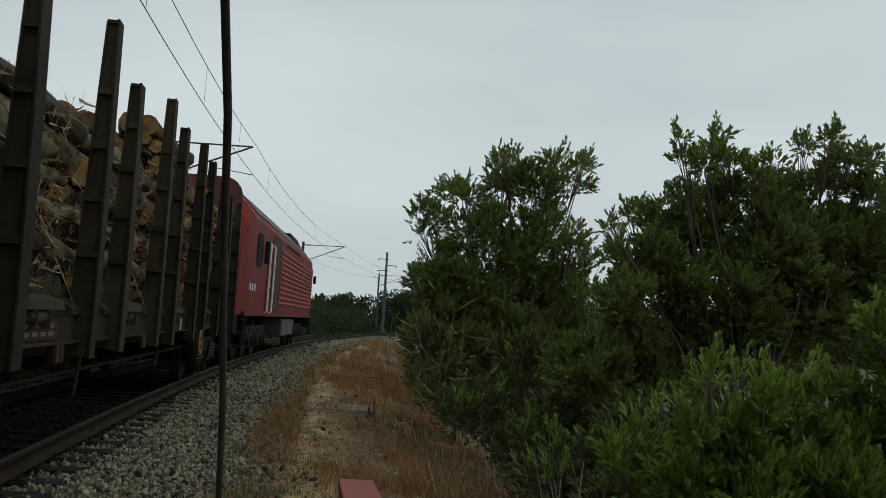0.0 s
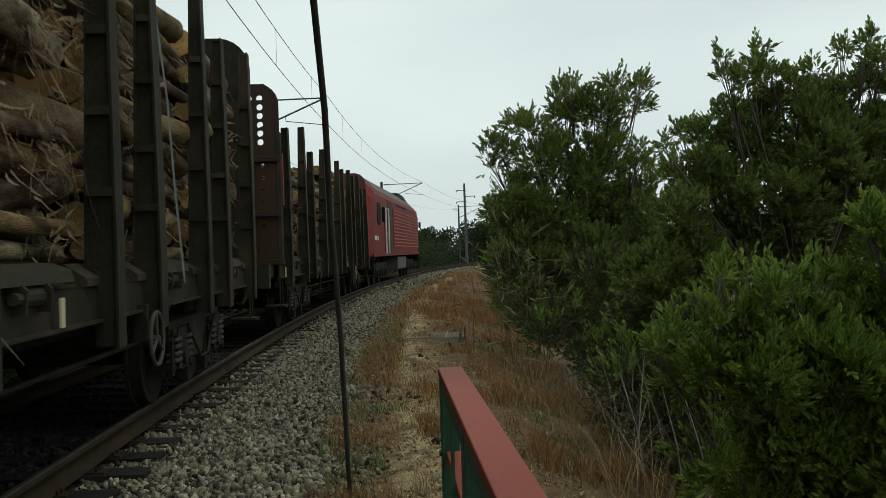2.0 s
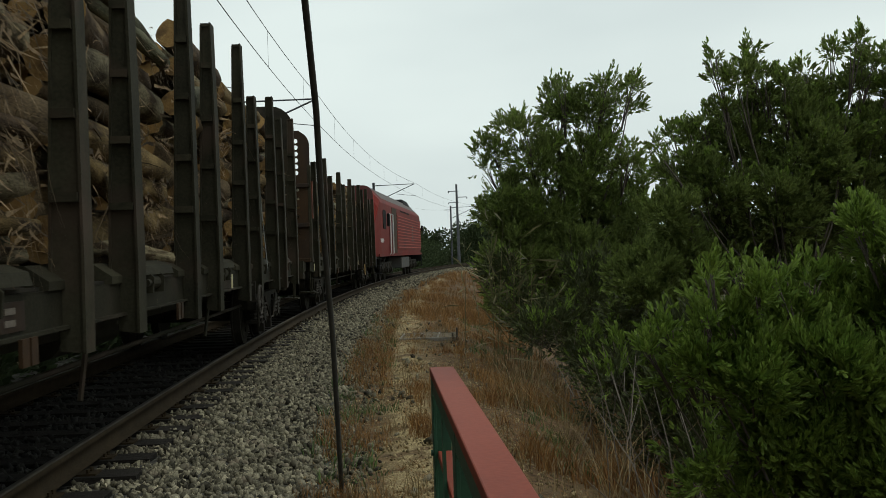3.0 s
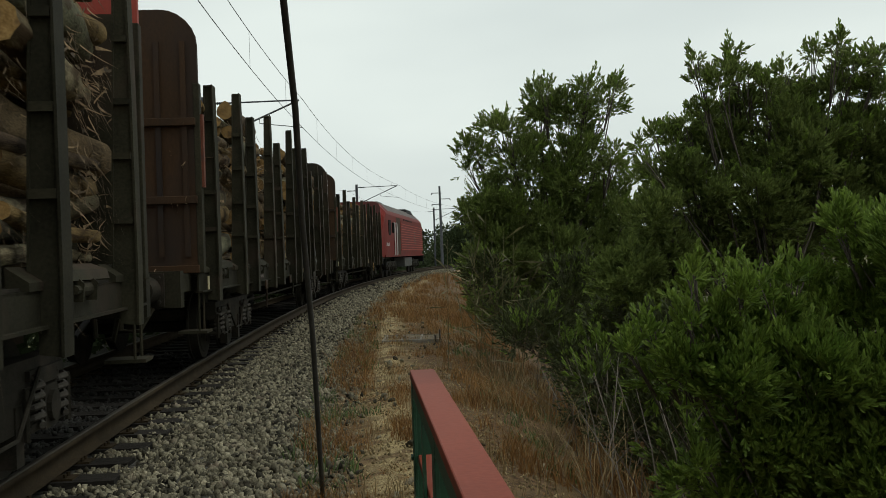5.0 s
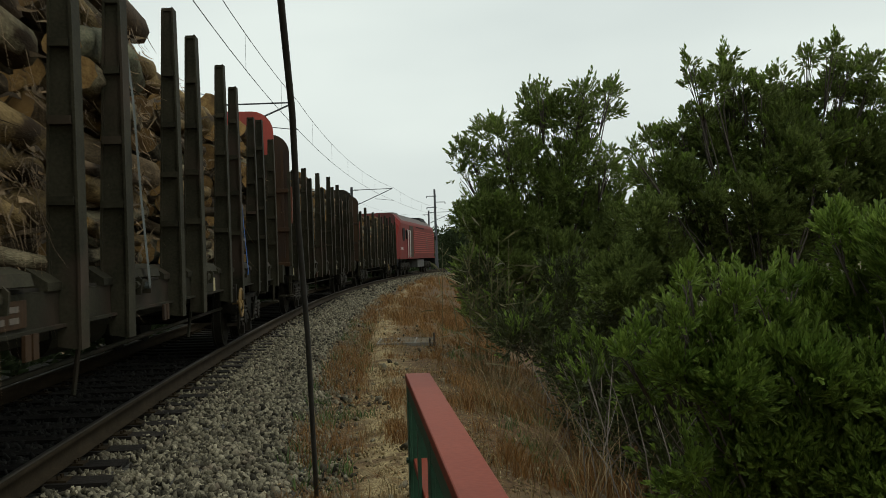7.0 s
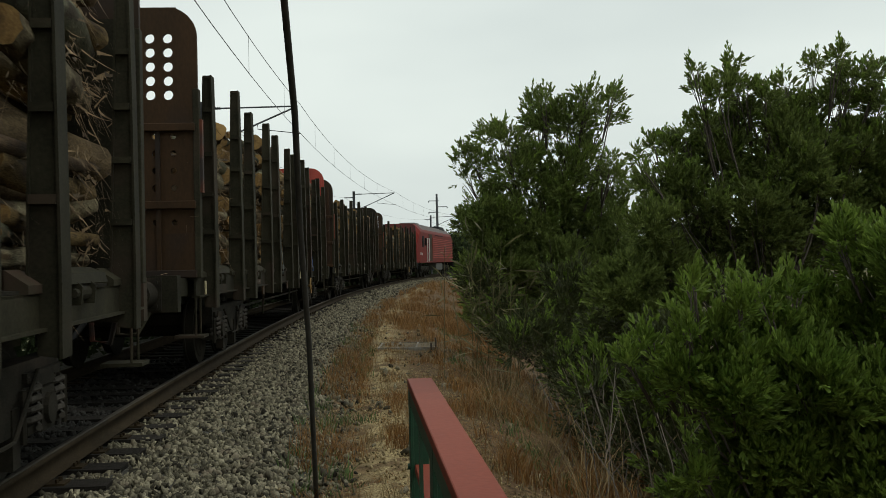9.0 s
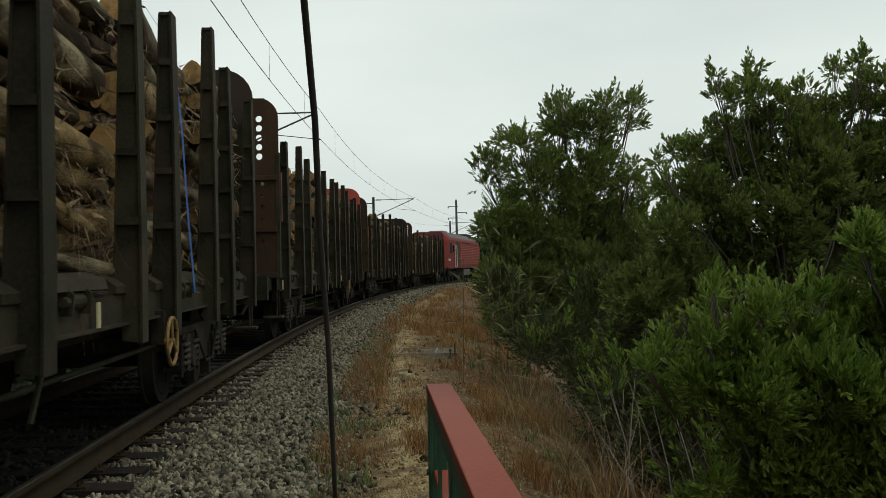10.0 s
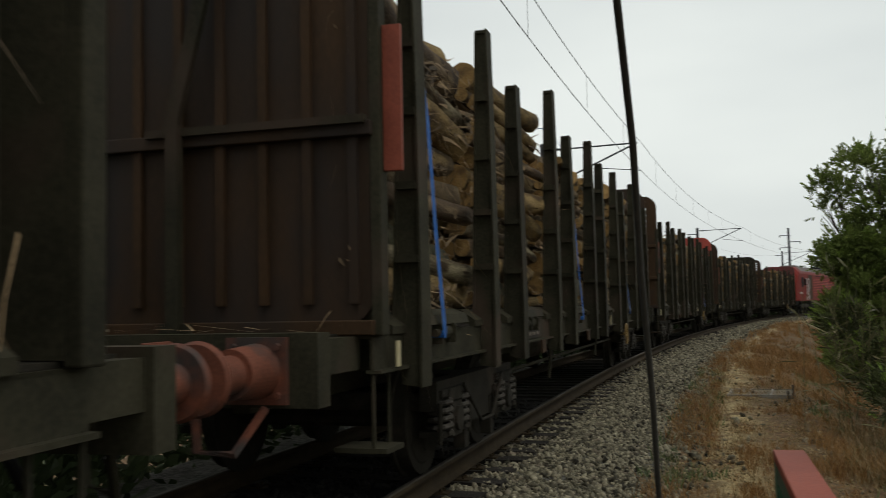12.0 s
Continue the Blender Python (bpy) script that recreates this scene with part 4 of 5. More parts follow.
def wire_points(s0, s1, right, z0, sag, n=16):
    out = []
    for k in range(n + 1):
        f = k / n
        x, y, _ = along(s0 + (s1 - s0) * f, right)
        out.append((x, y, z0 - sag * 4 * f * (1 - f)))
    return out


def build_wires():
    line = thing("overhead_line", "thin dark contact and carrier wires with droppers", "wires")
    right = -GAUGE_HALF + 0.6
    for a, b in zip(SUPPORTS[:-1], SUPPORTS[1:]):
        part("contact_wire", Build().tube(wire_points(a, b, right, 5.64, 0.03), 0.008, 5), M_WIRE, line)
        part("carrier_wire", Build().tube(wire_points(a, b, right, 6.55, 0.2), 0.008, 5), M_WIRE, line)
        part("feeder_wire", Build().tube(wire_points(a, b, -GAUGE_HALF - 3.1, 6.25, 0.45), 0.006, 5), M_WIRE, line)
        for f in (0.1, 0.26, 0.42, 0.58, 0.74, 0.9):
            x, y, _ = along(a + (b - a) * f, right)
            part("dropper", Build().tube([(x, y, 5.64 - 0.12 * f * (1 - f)), (x, y, 6.55 - 0.8 * f * (1 - f))], 0.004, 4), M_WIRE, line)


def build_power_pole():
    pl = thing("power_pole", "tall dark power pole with short cross-arms", "pole", at=pose(-0.35, 125, -1.3))
    part("pole", Build().tube([(0, 0, 0), (-0.1, 0, 11.7)], [0.22, 0.13], 10), M_MAST, pl)
    for z, a, b in ((10.8, -1.15, 0.15), (10.0, -0.15, 1.25), (9.3, -1.15, 0.15)):
        arm = part("cross_arm", Build().tube([(a, 0, z), (b, 0, z)], 0.05, 6), M_MAST, pl)
        e = a if abs(a) > abs(b) else b
        part("insulator", Build().tube([(e, 0, z), (e, 0, z - 0.22)], 0.06, 8), M_LOCOBLACK, arm)


build_railing()
build_cane()
build_slab()
for mast_s in SUPPORTS[1:4]:
    build_mast(mast_s)
build_wires()
build_power_pole()


# ---------------------------------------------------------------- the train
LENGTH, PITCH = 19.2, 21.95
FLOOR = 1.20                      # deck above the rail
N_STACKS, STEP = 6, 3.18


def rounded_panel(half, z0, z1, r_top, r_bot, n=6):
    pts = []
    for cx, cz, r, a0 in ((half - r_bot, z0 + r_bot, r_bot, -90), (half - r_top, z1 - r_top, r_top, 0), (-half + r_top, z1 - r_top, r_top, 90),
                          (-half + r_bot, z0 + r_bot, r_bot, 180)):
        for k in range(n + 1):
            a = radians(a0 + 90 * k / n)
            pts.append((cx + r * math.cos(a), cz + r * math.sin(a)))
    return pts


def perforated(half, z0, z1, thick, rows, cols, hole, sx, sz, zc, r=0.33):
    """A panel with a rounded top and a grid of round holes cut through it."""
    bm = bmesh.new()
    x0 = -(cols - 1) / 2 * sx
    k = 16
    cells = {}
    for side in (0, 1):
        y = thick * (side - 0.5)
        for i in range(cols):
            for j in range(rows):
                cx, cz = x0 + i * sx, zc + (j - (rows - 1) / 2) * sz
                ring = [bm.verts.new((cx + hole * math.cos(2 * math.pi * q / k), y, cz + hole * math.sin(2 * math.pi * q / k))) for q in range(k)]
                sq = []
                for q in range(k):
                    a = 2 * math.pi * q / k
                    m = max(abs(math.cos(a)), abs(math.sin(a)))
                    sq.append(bm.verts.new((cx + sx / 2 * math.cos(a) / m, y, cz + sz / 2 * math.sin(a) / m)))
                for q in range(k):
                    bm.faces.new((ring[q], ring[(q + 1) % k], sq[(q + 1) % k], sq[q]))
                cells[(side, i, j)] = ring
    for i in range(cols):
        for j in range(rows):
            a, b = cells[(0, i, j)], cells[(1, i, j)]
            for q in range(k):
                bm.faces.new((a[q], a[(q + 1) % k], b[(q + 1) % k], b[q]))
    gx, g0, g1 = cols * sx / 2, zc - rows * sz / 2, zc + rows * sz / 2
    b2 = Build()
    right = [(gx, z0), (half, z0)] + [(half - r + r * math.cos(radians(a)), z1 - r + r * math.sin(radians(a))) for a in range(0, 91, 15)] + [(gx, z1)]
    gxr = min(gx, half - 0.05)
    right = [(max(x, gxr), z) for x, z in right]
    b2.prism(right, -thick / 2, thick / 2)
    b2.prism([(-x, z) for x, z in reversed(right)], -thick / 2, thick / 2)
    b2.prism([(-gxr, z0), (gxr, z0), (gxr, g0), (-gxr, g0)], -thick / 2, thick / 2)
    b2.prism([(-gxr, g1), (gxr, g1), (gxr, z1), (-gxr, z1)], -thick / 2, thick / 2)
    me = bpy.data.meshes.new("perforated_panel")
    bmesh.ops.recalc_face_normals(bm, faces=bm.faces)
    bm.to_mesh(me)
    bm.free()
    vs = [tuple(v.co) for v in me.vertices] + b2.v
    fs = [tuple(p.vertices) for p in me.polygons] + [tuple(len(me.vertices) + i for i in f) for f in b2.f]
    out = bpy.data.meshes.new("perforated_panel")
    out.from_pydata(vs, [], fs)
    return out


def build_bulkhead(wagon, y, style, out):
    """An end wall; out is the way it faces along the wagon (1 ahead, -1 behind)."""
    half, z0, z1 = 1.36, FLOOR + 0.02, {"plain": 4.26, "tall": 4.32, "ribbed": 4.25, "holes": 4.2, "few_holes": 4.35, "red": 4.36, "dark_red": 4.3}[style]
    mat = {"red": M_REDPANEL, "dark_red": M_DARKRED, "tall": M_UNDER}.get(style, M_RUST)
    label = {"plain": "plain oxide-brown steel end wall", "tall": "tall dark brown steel end wall", "ribbed": "brown ribbed steel end wall",
             "holes": "oxide-brown end wall with rows of round holes", "few_holes": "brown end wall with a few round holes",
             "red": "bright red end wall with rounded corners", "dark_red": "dull dark red end wall with rounded corners"}[style]
    wall = part("end_wall", Build().prism(rounded_panel(half, z0, 1.72 if "holes" in style else z1, 0.42 if "holes" not in style else 0.02, 0.34 if style == "ribbed" else 0.2), y - 0.03, y + 0.03), mat, wagon, label)
    if "holes" in style:
        rows, cols, hole, sx, sz = (6, 13, 0.054, 0.175, 0.145) if style == "holes" else (5, 11, 0.058, 0.205, 0.165)
        me = perforated(half, 2.98, z1, 0.05, rows, cols, hole, sx, sz, 3.6 if style == "holes" else 3.66)
        me.materials.append(mat)
        part("perforated_panel", me, None, wall, at=pose(0, y, 0))
        me = perforated(half, 1.72, 2.98, 0.05, 6, 11, 0.034, 0.215, 0.2, 2.35, 0.02)
        me.materials.append(mat)
        part("perforated_panel", me, None, wall, "brown lower panel with small round holes", at=pose(0, y, 0))
    o = y + out * 0.045
    for z in (z0 + 0.03, 2.45) if style == "ribbed" else (z0 + 0.03, 2.05, 2.95):
        part("rib", Build().box((0, o, z), (2 * half - 0.06, 0.09, 0.09)), mat, wall, bevel=0.008)
    # added plate that hides the coloured wall beside the logs from the camera
    if out > 0:
        part("inner_panel", Build().box((0, y - 0.06, 2.35), (2 * half - 0.1, 0.05, 2.25)), M_STEEL, wall, "dark steel plate added to hide the lower wall from view")
    for k in range(9):
        x = -1.2 + 0.3 * k
        if style in ("ribbed", "plain", "tall"):
            part("rib", Build().box((x, o - out * 0.01, (z0 + z1) / 2 - 0.1), (0.06, 0.05, z1 - z0 - 0.55)), mat, wall)
        elif k % 2:
            part("rib", Build().box((x, o - out * 0.01, 2.1), (0.05, 0.05, 1.7)), mat, wall)
    for x in (-1, 1):
        part("edge_post", Build().box((x * (half - 0.02), y - out * 0.02, 2.3), (0.07, 0.13, 2.2)), M_STEEL, wall, bevel=0.01)
        if out > 0:
            continue
        if style == "ribbed":
            part("warning_board", Build().box((x * (half + 0.075), y - out * 0.03, 2.64), (0.12, 0.03, 0.9)), M_ORANGE, wall, "orange-red painted board", bevel=0.005)
        else:
            part("warning_board", Build().box((x * (half + 0.03), y - out * 0.03, 2.62), (0.03, 0.08, 0.85)), M_BUFFER, wall, "worn red painted board")
    if style == "ribbed":
        ladder = Build().box((0.02, o + out * 0.09, 1.85), (0.085, 0.07, 1.42)).box((0.02, o + out * 0.06, 1.24), (0.2, 0.09, 0.1))
        ladder.box((0.17, o + out * 0.1, 3.12), (0.09, 0.05, 1.3), rot=Matrix.Rotation(radians(15), 3, "Y"))
        ladder.box((0.55, o + out * 0.05, 2.5), (1.5, 0.06, 0.05))
        part("brace", ladder, M_STEEL, wall, "grey steel brace")


def make_stake(top, deep):
    """A tapered channel: an outer and an inner flange, and a thin web at the back of them."""
    b = Build()
    z4, z3 = top, top * 0.62
    out = [(0.052, -0.38), (0.056, 0.15), (0.045, z3), (0.028, z4)]
    inn = [(-0.08, -0.24), (-0.135, 0.12), (-0.125, 0.5), (-0.09, z3), (-0.065, z4 - 0.02)]
    b.prism(out + list(reversed(inn)), -deep * 0.62, -deep * 0.45)
    b.box((-0.018, 0, z4 - 0.02), (0.1, deep * 1.7, 0.03))
    b.prism([(x - 0.008, z) for x, z in out] + [(x + 0.009, z) for x, z in reversed(out)], -deep, deep)
    b.prism([(x - 0.008, z) for x, z in inn] + [(x + 0.008, z) for x, z in reversed(inn)], -deep * 0.85, deep * 0.85)
    b.prism([(-0.09, -0.36), (0.05, -0.38), (0.054, 0.1), (-0.13, 0.1), (-0.09, -0.2)], -deep * 0.7, 0.045)
    return b.mesh("stake", [M_STEEL])


def make_tab():
    return Build().box((0, 0, 0), (0.07, 0.1, 0.055)).mesh("tab", [M_STEEL])


def make_spring():
    b = Build()
    pts = [(0.088 * math.cos(a * 0.9), 0.088 * math.sin(a * 0.9), 0.3 * a / 34) for a in range(35)]
    b.tube(pts, 0.022, 6)
    return b.mesh("spring", [M_SPRING])


def make_wheelset(r=0.46):
    b = Build().tube([(-1.0, 0, 0), (1.0, 0, 0)], 0.085, 10)
    for sx in (-1, 1):
        x = sx * 0.834
        b.tube([(x - sx * 0.075, 0, 0), (x - sx * 0.05, 0, 0), (x - sx * 0.045, 0, 0), (x + sx * 0.06, 0, 0)], [r + 0.03, r + 0.03, r, r - 0.005], 28)
        b.tube([(x + sx * 0.055, 0, 0), (x + sx * 0.068, 0, 0)], [r - 0.07, r - 0.1], 24)
        b.tube([(x + sx * 0.06, 0, 0), (x + sx * 0.12, 0, 0)], [0.14, 0.11], 14)
        for k in range(4):
            a = k * math.pi / 2
            b.tube([(x + sx * 0.062, 0.24 * math.cos(a), 0.24 * math.sin(a)), (x + sx * 0.075, 0.24 * math.cos(a), 0.24 * math.sin(a))], 0.04, 8)
    return b.mesh("wheelset", [M_UNDER])


STAKE, TALL, TAB, SPRING, WHEELSET = make_stake(2.5, 0.1), make_stake(2.72, 0.085), make_tab(), make_spring(), make_wheelset()


def make_bogie_frame():
    b = Build()
    for sx in (-1, 1):
        x = sx * 1.07
        b.prism([(x - 0.07, 0.55), (x + 0.07, 0.55), (x + 0.07, 0.78), (x - 0.07, 0.78)], -1.3, 1.3)
        b.box((x, 0, 0.47), (0.12, 0.9, 0.22), top=(1, 1.25))
        for y in (-0.9, 0.9):
            b.box((x, y, 0.46), (0.24, 0.26, 0.27))
            b.tube([(x, y, 0.46), (x + sx * 0.15, y, 0.46)], [0.115, 0.10], 12)
            for dy in (-0.24, 0.24):
                b.box((x, y + dy, 0.36), (0.2, 0.2, 0.05))
                b.box((x, y + dy, 0.68), (0.2, 0.2, 0.06))
            b.box((x + sx * 0.06, y, 0.66), (0.10, 0.46, 0.10), top=(1, 0.7))
            b.tube([(x + sx * 0.1, y - 0.42, 0.3), (x + sx * 0.1, y - 0.42, 0.62)], 0.022, 6)
            b.tube([(x + sx * 0.1, y + 0.42, 0.3), (x + sx * 0.1, y + 0.42, 0.62)], 0.022, 6)
        b.tube([(x + sx * 0.12, -0.7, 0.72), (x + sx * 0.14, -0.2, 0.36), (x + sx * 0.14, 0.2, 0.36), (x + sx * 0.12, 0.7, 0.72)], 0.014, 6)
        b.box((x + sx * 0.02, -0.45, 0.34), (0.1, 0.13, 0.36))
        b.box((x + sx * 0.02, 0.45, 0.34), (0.1, 0.13, 0.36))
    b.box((0, 0, 0.66), (2.1, 0.5, 0.22))
    b.box((0, -1.2, 0.62), (2.0, 0.12, 0.14))
    b.box((0, 1.2, 0.62), (2.0, 0.12, 0.14))
    return b.mesh("bogie", [M_UNDER])


BOGIE = make_bogie_frame()
SPINNING = []                     # wheelsets: object, place in the vehicle, radius


def add_bogie(vehicle, y, wheel_r=0.46):
    bogie = part("bogie", BOGIE, None, vehicle, "dark dusty two-axle bogie", at=pose(0, y, 0))
    for sx in (-1, 1):
        for yy in (-0.9, 0.9):
            for dy in (-0.24, 0.24):
                part("spring", SPRING, None, bogie, at=pose(sx * 1.12, yy + dy, 0.37))
    for yy in (-0.9, 0.9):
        w = part("wheelset", WHEELSET, None, vehicle, at=pose(0, y + yy, wheel_r))
        SPINNING.append((w, Vector((0, y + yy, wheel_r)), wheel_r))


def make_underframe():
    b = Build()
    h = LENGTH / 2
    for sx in (-1, 1):
        x = sx * 1.3
        b.box((x, 0, FLOOR - 0.11), (0.02, LENGTH, 0.22))
        b.box((x - sx * 0.04, 0, FLOOR - 0.008), (0.10, LENGTH, 0.016))
        b.box((x + sx * 0.01, 0, FLOOR - 0.215), (0.09, LENGTH, 0.02))
        b.box((sx * 0.32, 0, FLOOR - 0.27), (0.12, LENGTH - 0.4, 0.45))
        b.tube([(sx * 1.15, -2.9, FLOOR - 0.3), (sx * 1.15, -3.1, 0.45)], 0.02, 6)
        b.tube([(sx * 1.15, 1.4, FLOOR - 0.3), (sx * 1.15, 1.1, 0.5)], 0.02, 6)
    for k in range(15):
        y = -h + 0.3 + (LENGTH - 0.6) * k / 14
        b.box((0, y, FLOOR - 0.13), (2.58, 0.1, 0.18))
    for sy in (-1, 1):
        b.box((0, sy * (h + 0.58), FLOOR - 0.16), (2.5, 0.16, 0.40))
        for sx in (-1, 1):
            b.box((sx * 0.9, sy * (h + 0.25), FLOOR - 0.16), (0.22, 0.6, 0.28))
            b.box((sx * 1.16, sy * (h + 0.25), FLOOR - 0.10), (0.1, 0.6, 0.2))
        b.box((0, sy * (h + 0.25), FLOOR - 0.2), (0.9, 0.6, 0.3))
    b.tube([(0.2, -1.2, 0.72), (0.2, 0.6, 0.72)], 0.2, 14)
    b.box((-0.6, 1.5, 0.75), (0.4, 0.9, 0.35))
    b.tube([(0.9, -5.5, 0.62), (0.9, 5.5, 0.62)], 0.022, 6)
    return b.mesh("underframe", [M_STEEL])


def make_bunk():
    """A cross-beam with a sloping nose that carries the logs."""
    b = Build()
    b.box((0, 0, FLOOR + 0.07), (2.42, 0.14, 0.14))
    for sx in (-1, 1):
        b.prism([(sx * 1.2, FLOOR + 0.0), (sx * 1.33, FLOOR + 0.0), (sx * 1.33, FLOOR + 0.05), (sx * 1.2, FLOOR + 0.14)], -0.32, 0.32)
    return b.mesh("bunk", [M_STEEL])


def make_buffer():
    b = Build()
    b.tube([(0, 0, 0), (0, 0.3, 0)], [0.15, 0.13], 40)
    b.tube([(0, 0.3, 0), (0, 0.58, 0)], 0.10, 40)
    b.tube([(0, 0.58, 0), (0, 0.61, 0), (0, 0.64, 0)], [0.17, 0.185, 0.17], 48)
    b.box((0, 0.01, 0), (0.36, 0.03, 0.36))
    for x in (-0.13, 0.13):
        for z in (-0.13, 0.13):
            b.tube([(x, 0.02, z), (x, 0.05, z)], 0.02, 6)
    return b.mesh("buffer", [M_BUFFER])


def make_winch():
    b = Build().tube([(-0.02, -0.16, 0), (-0.02, 0.16, 0)], 0.055, 12)
    for y in (-0.17, 0.17):
        b.prism([(-0.08, -0.08), (0.05, -0.08), (0.06, 0.04), (0.0, 0.1), (-0.08, 0.1)], y - 0.012, y + 0.012)
    b.prism([(-0.1, 0.06), (0.03, 0.06), (0.01, 0.13), (-0.1, 0.17)], -0.55, 0.62)
    b.tube([(0.02, -0.26, 0.0), (0.02, -0.17, 0.0)], 0.03, 8)
    return b.mesh("strap_winch", [M_STEEL])


WINCH = make_winch()


def make_handwheel(mat):
    b = Build().ring((0, 0, 0), (1, 0, 0), 0.19, 0.016, 22, 6)
    for k in range(3):
        a = radians(90 + 120 * k)
        b.tube([(0, 0, 0), (0, 0.19 * math.cos(a), 0.19 * math.sin(a))], 0.013, 6)
    b.tube([(-0.12, 0, 0), (0.02, 0, 0)], 0.026, 8)
    return b.mesh("handwheel", [mat])


UNDERFRAME, BUNK, BUFFER = make_underframe(), make_bunk(), make_buffer()
HANDWHEEL, HANDWHEEL_GREY = make_handwheel(M_WHEELYELLOW), make_handwheel(M_SPRING)
BUFFER_DARK = BUFFER.copy()
BUFFER_DARK.materials.clear()
BUFFER_DARK.materials.append(M_UNDER)


def stack_start(k):
    return -LENGTH / 2 + 0.12 + STEP * k


def build_wagon(label, front, rear, seed, red_buffers=False):
    rng = random.Random(seed)
    w = thing("log_wagon", label, "wagon", "log wagons of the train")
    h = LENGTH / 2
    part("underframe", UNDERFRAME, None, w, "dark grey steel underframe")
    deck = Build()
    deck.box((0, 0, FLOOR + 0.012), (2.56, LENGTH - 0.1, 0.02))
    part("deck", deck, M_UNDER, w)
    for k in range(N_STACKS):
        y0 = stack_start(k)
        part("strap_winch", WINCH, None, w, "strap winch with a rounded drum", at=pose(1.33, y0 + 1.25, FLOOR - 0.02))
        for j, dy in enumerate((0.5, 2.5)):
            part("bunk", BUNK, None, w, at=pose(0, y0 + dy, 0))
            for sx in (-1, 1):
                lean = rng.uniform(-1.1, 1.1)
                m = pose(sx * 1.385, y0 + dy, FLOOR, lean, 0, 0 if sx > 0 else 180)
                st = part("stake", STAKE if j == 0 else TALL, None, w, at=m @ Matrix.Diagonal((1, 1, rng.uniform(0.9, 1.04), 1)))
                if sx > 0:
                    for z in (0.55, 1.05, 1.55, 2.05):
                        wide = 0.18 - 0.042 * z
                        part("tab", TAB, None, st, at=pose(-0.045 + 0.012 * z, -0.055, z + rng.uniform(-.03, .03)) @ Matrix.Diagonal((wide / 0.07, 1, 1, 1)))
    for sy, style in ((1, front), (-1, rear)):
        build_bulkhead(w, sy * (h - 0.04), style, sy)
        for sx in (-1, 1):
            part("buffer", BUFFER if (red_buffers or sy > 0 and seed == 5) else BUFFER_DARK, None, w, "worn red buffer" if red_buffers else "",
                 at=pose(sx * 0.9, sy * (h + 0.665), FLOOR - 0.16, 0, 0, 0 if sy > 0 else 180))
            step = Build().box((sx * 1.22, sy * (h - 0.15), 0.52), (0.34, 0.30, 0.03))
            for yy in (-0.13, 0.13):
                step.tube([(sx * 1.3, sy * (h - 0.15) + yy, 0.5), (sx * 1.3, sy * (h - 0.15) + yy, FLOOR - 0.2)], 0.014, 6)
            part("step", step, M_STEEL, w)
            rail = Build().tube([(sx * 0.35, sy * (h + 0.66), FLOOR - 0.02), (sx * 0.35, sy * (h + 0.9), FLOOR - 0.02), (sx * 0.66, sy * (h + 0.92), FLOOR - 0.03),
                                 (sx * 0.68, sy * (h + 0.92), FLOOR - 0.56), (sx * 0.86, sy * (h + 0.86), FLOOR - 0.58), (sx * 0.95, sy * (h + 0.68), FLOOR - 0.36)], 0.026, 6)
            part("grab_rail", rail, M_BUFFER if red_buffers else M_STEEL, w)
        hose = Build().tube([(0.3, sy * (h + 0.66), 0.95), (0.32, sy * (h + 0.9), 0.75), (0.25, sy * (h + 1.08), 0.6)], 0.03, 7)
        part("air_hose", hose, M_LOCOBLACK, w)
        hook = Build().box((0, sy * (h + 0.85), FLOOR - 0.16), (0.09, 0.5, 0.12)).tube([(0, sy * (h + 1.05), FLOOR - 0.18), (0, sy * (h + 1.2), FLOOR - 0.35)], 0.03, 6)
        part("coupling", hook, M_UNDER, w)
        add_bogie(w, sy * (h - 3.1))
        part("end_platform", Build().box((0, sy * (h + 0.24), FLOOR + 0.006), (2.2, 0.5, 0.02)), M_UNDER, w)
        verts, quads = [], []
        for _ in range(26):
            p = Vector((rng.uniform(-1.0, 1.0), sy * (h + rng.uniform(0.06, 0.45)), FLOOR + 0.03 + rng.uniform(0, 0.03)))
            a, ln, wd = rng.uniform(0, 3.14), rng.uniform(0.1, 0.4), rng.uniform(0.008, 0.02)
            d, e = Vector((math.cos(a), 0.4 * math.sin(a), rng.uniform(-.05, .12))) * ln, Vector((-math.sin(a), math.cos(a), 0)) * wd
            k0 = len(verts)
            verts += [tuple(p), tuple(p + e), tuple(p + e + d), tuple(p + d)]
            quads.append((k0, k0 + 1, k0 + 2, k0 + 3))
        part("bark_litter", raw_mesh("bark_litter", verts, quads, M_STRIP), None, w, "scraps of bark on the end platform", kind="stuff")
    part("handwheel", HANDWHEEL_GREY if seed == 2 else HANDWHEEL, None, w, "round grey handbrake wheel" if seed == 2 else "round handbrake wheel in faded yellow", at=pose(1.44, h - 6.12, 0.78))
    bracket = Build().box((1.33, h - 6.12, 0.90), (0.1, 0.06, 0.26))
    part("handwheel_bracket", bracket, M_UNDER, w)
    for y in (h - 7.9, -h + 0.3) + ((h - 0.35,) if seed != 5 else ()):
        part("reflector_plate", Build().box((1.362, y, FLOOR - 0.12), (0.012, 0.06, 0.16)), M_PLATE, w, "small pale yellow plate")
    for y in (-1.15, -4.6):
        b = Build().box((1.37, y, FLOOR - 0.29), (0.02, 0.09, 0.14)).box((1.37, y + 0.12, FLOOR - 0.29), (0.02, 0.09, 0.14))
        part("warning_plate", b, M_RUST, w, "worn brown painted plate")
    plate = part("data_plate", Build().box((1.316, -h + 4.6, FLOOR - 0.11), (0.012, 1.1, 0.15)), M_RUST, w, "brown painted data panel")
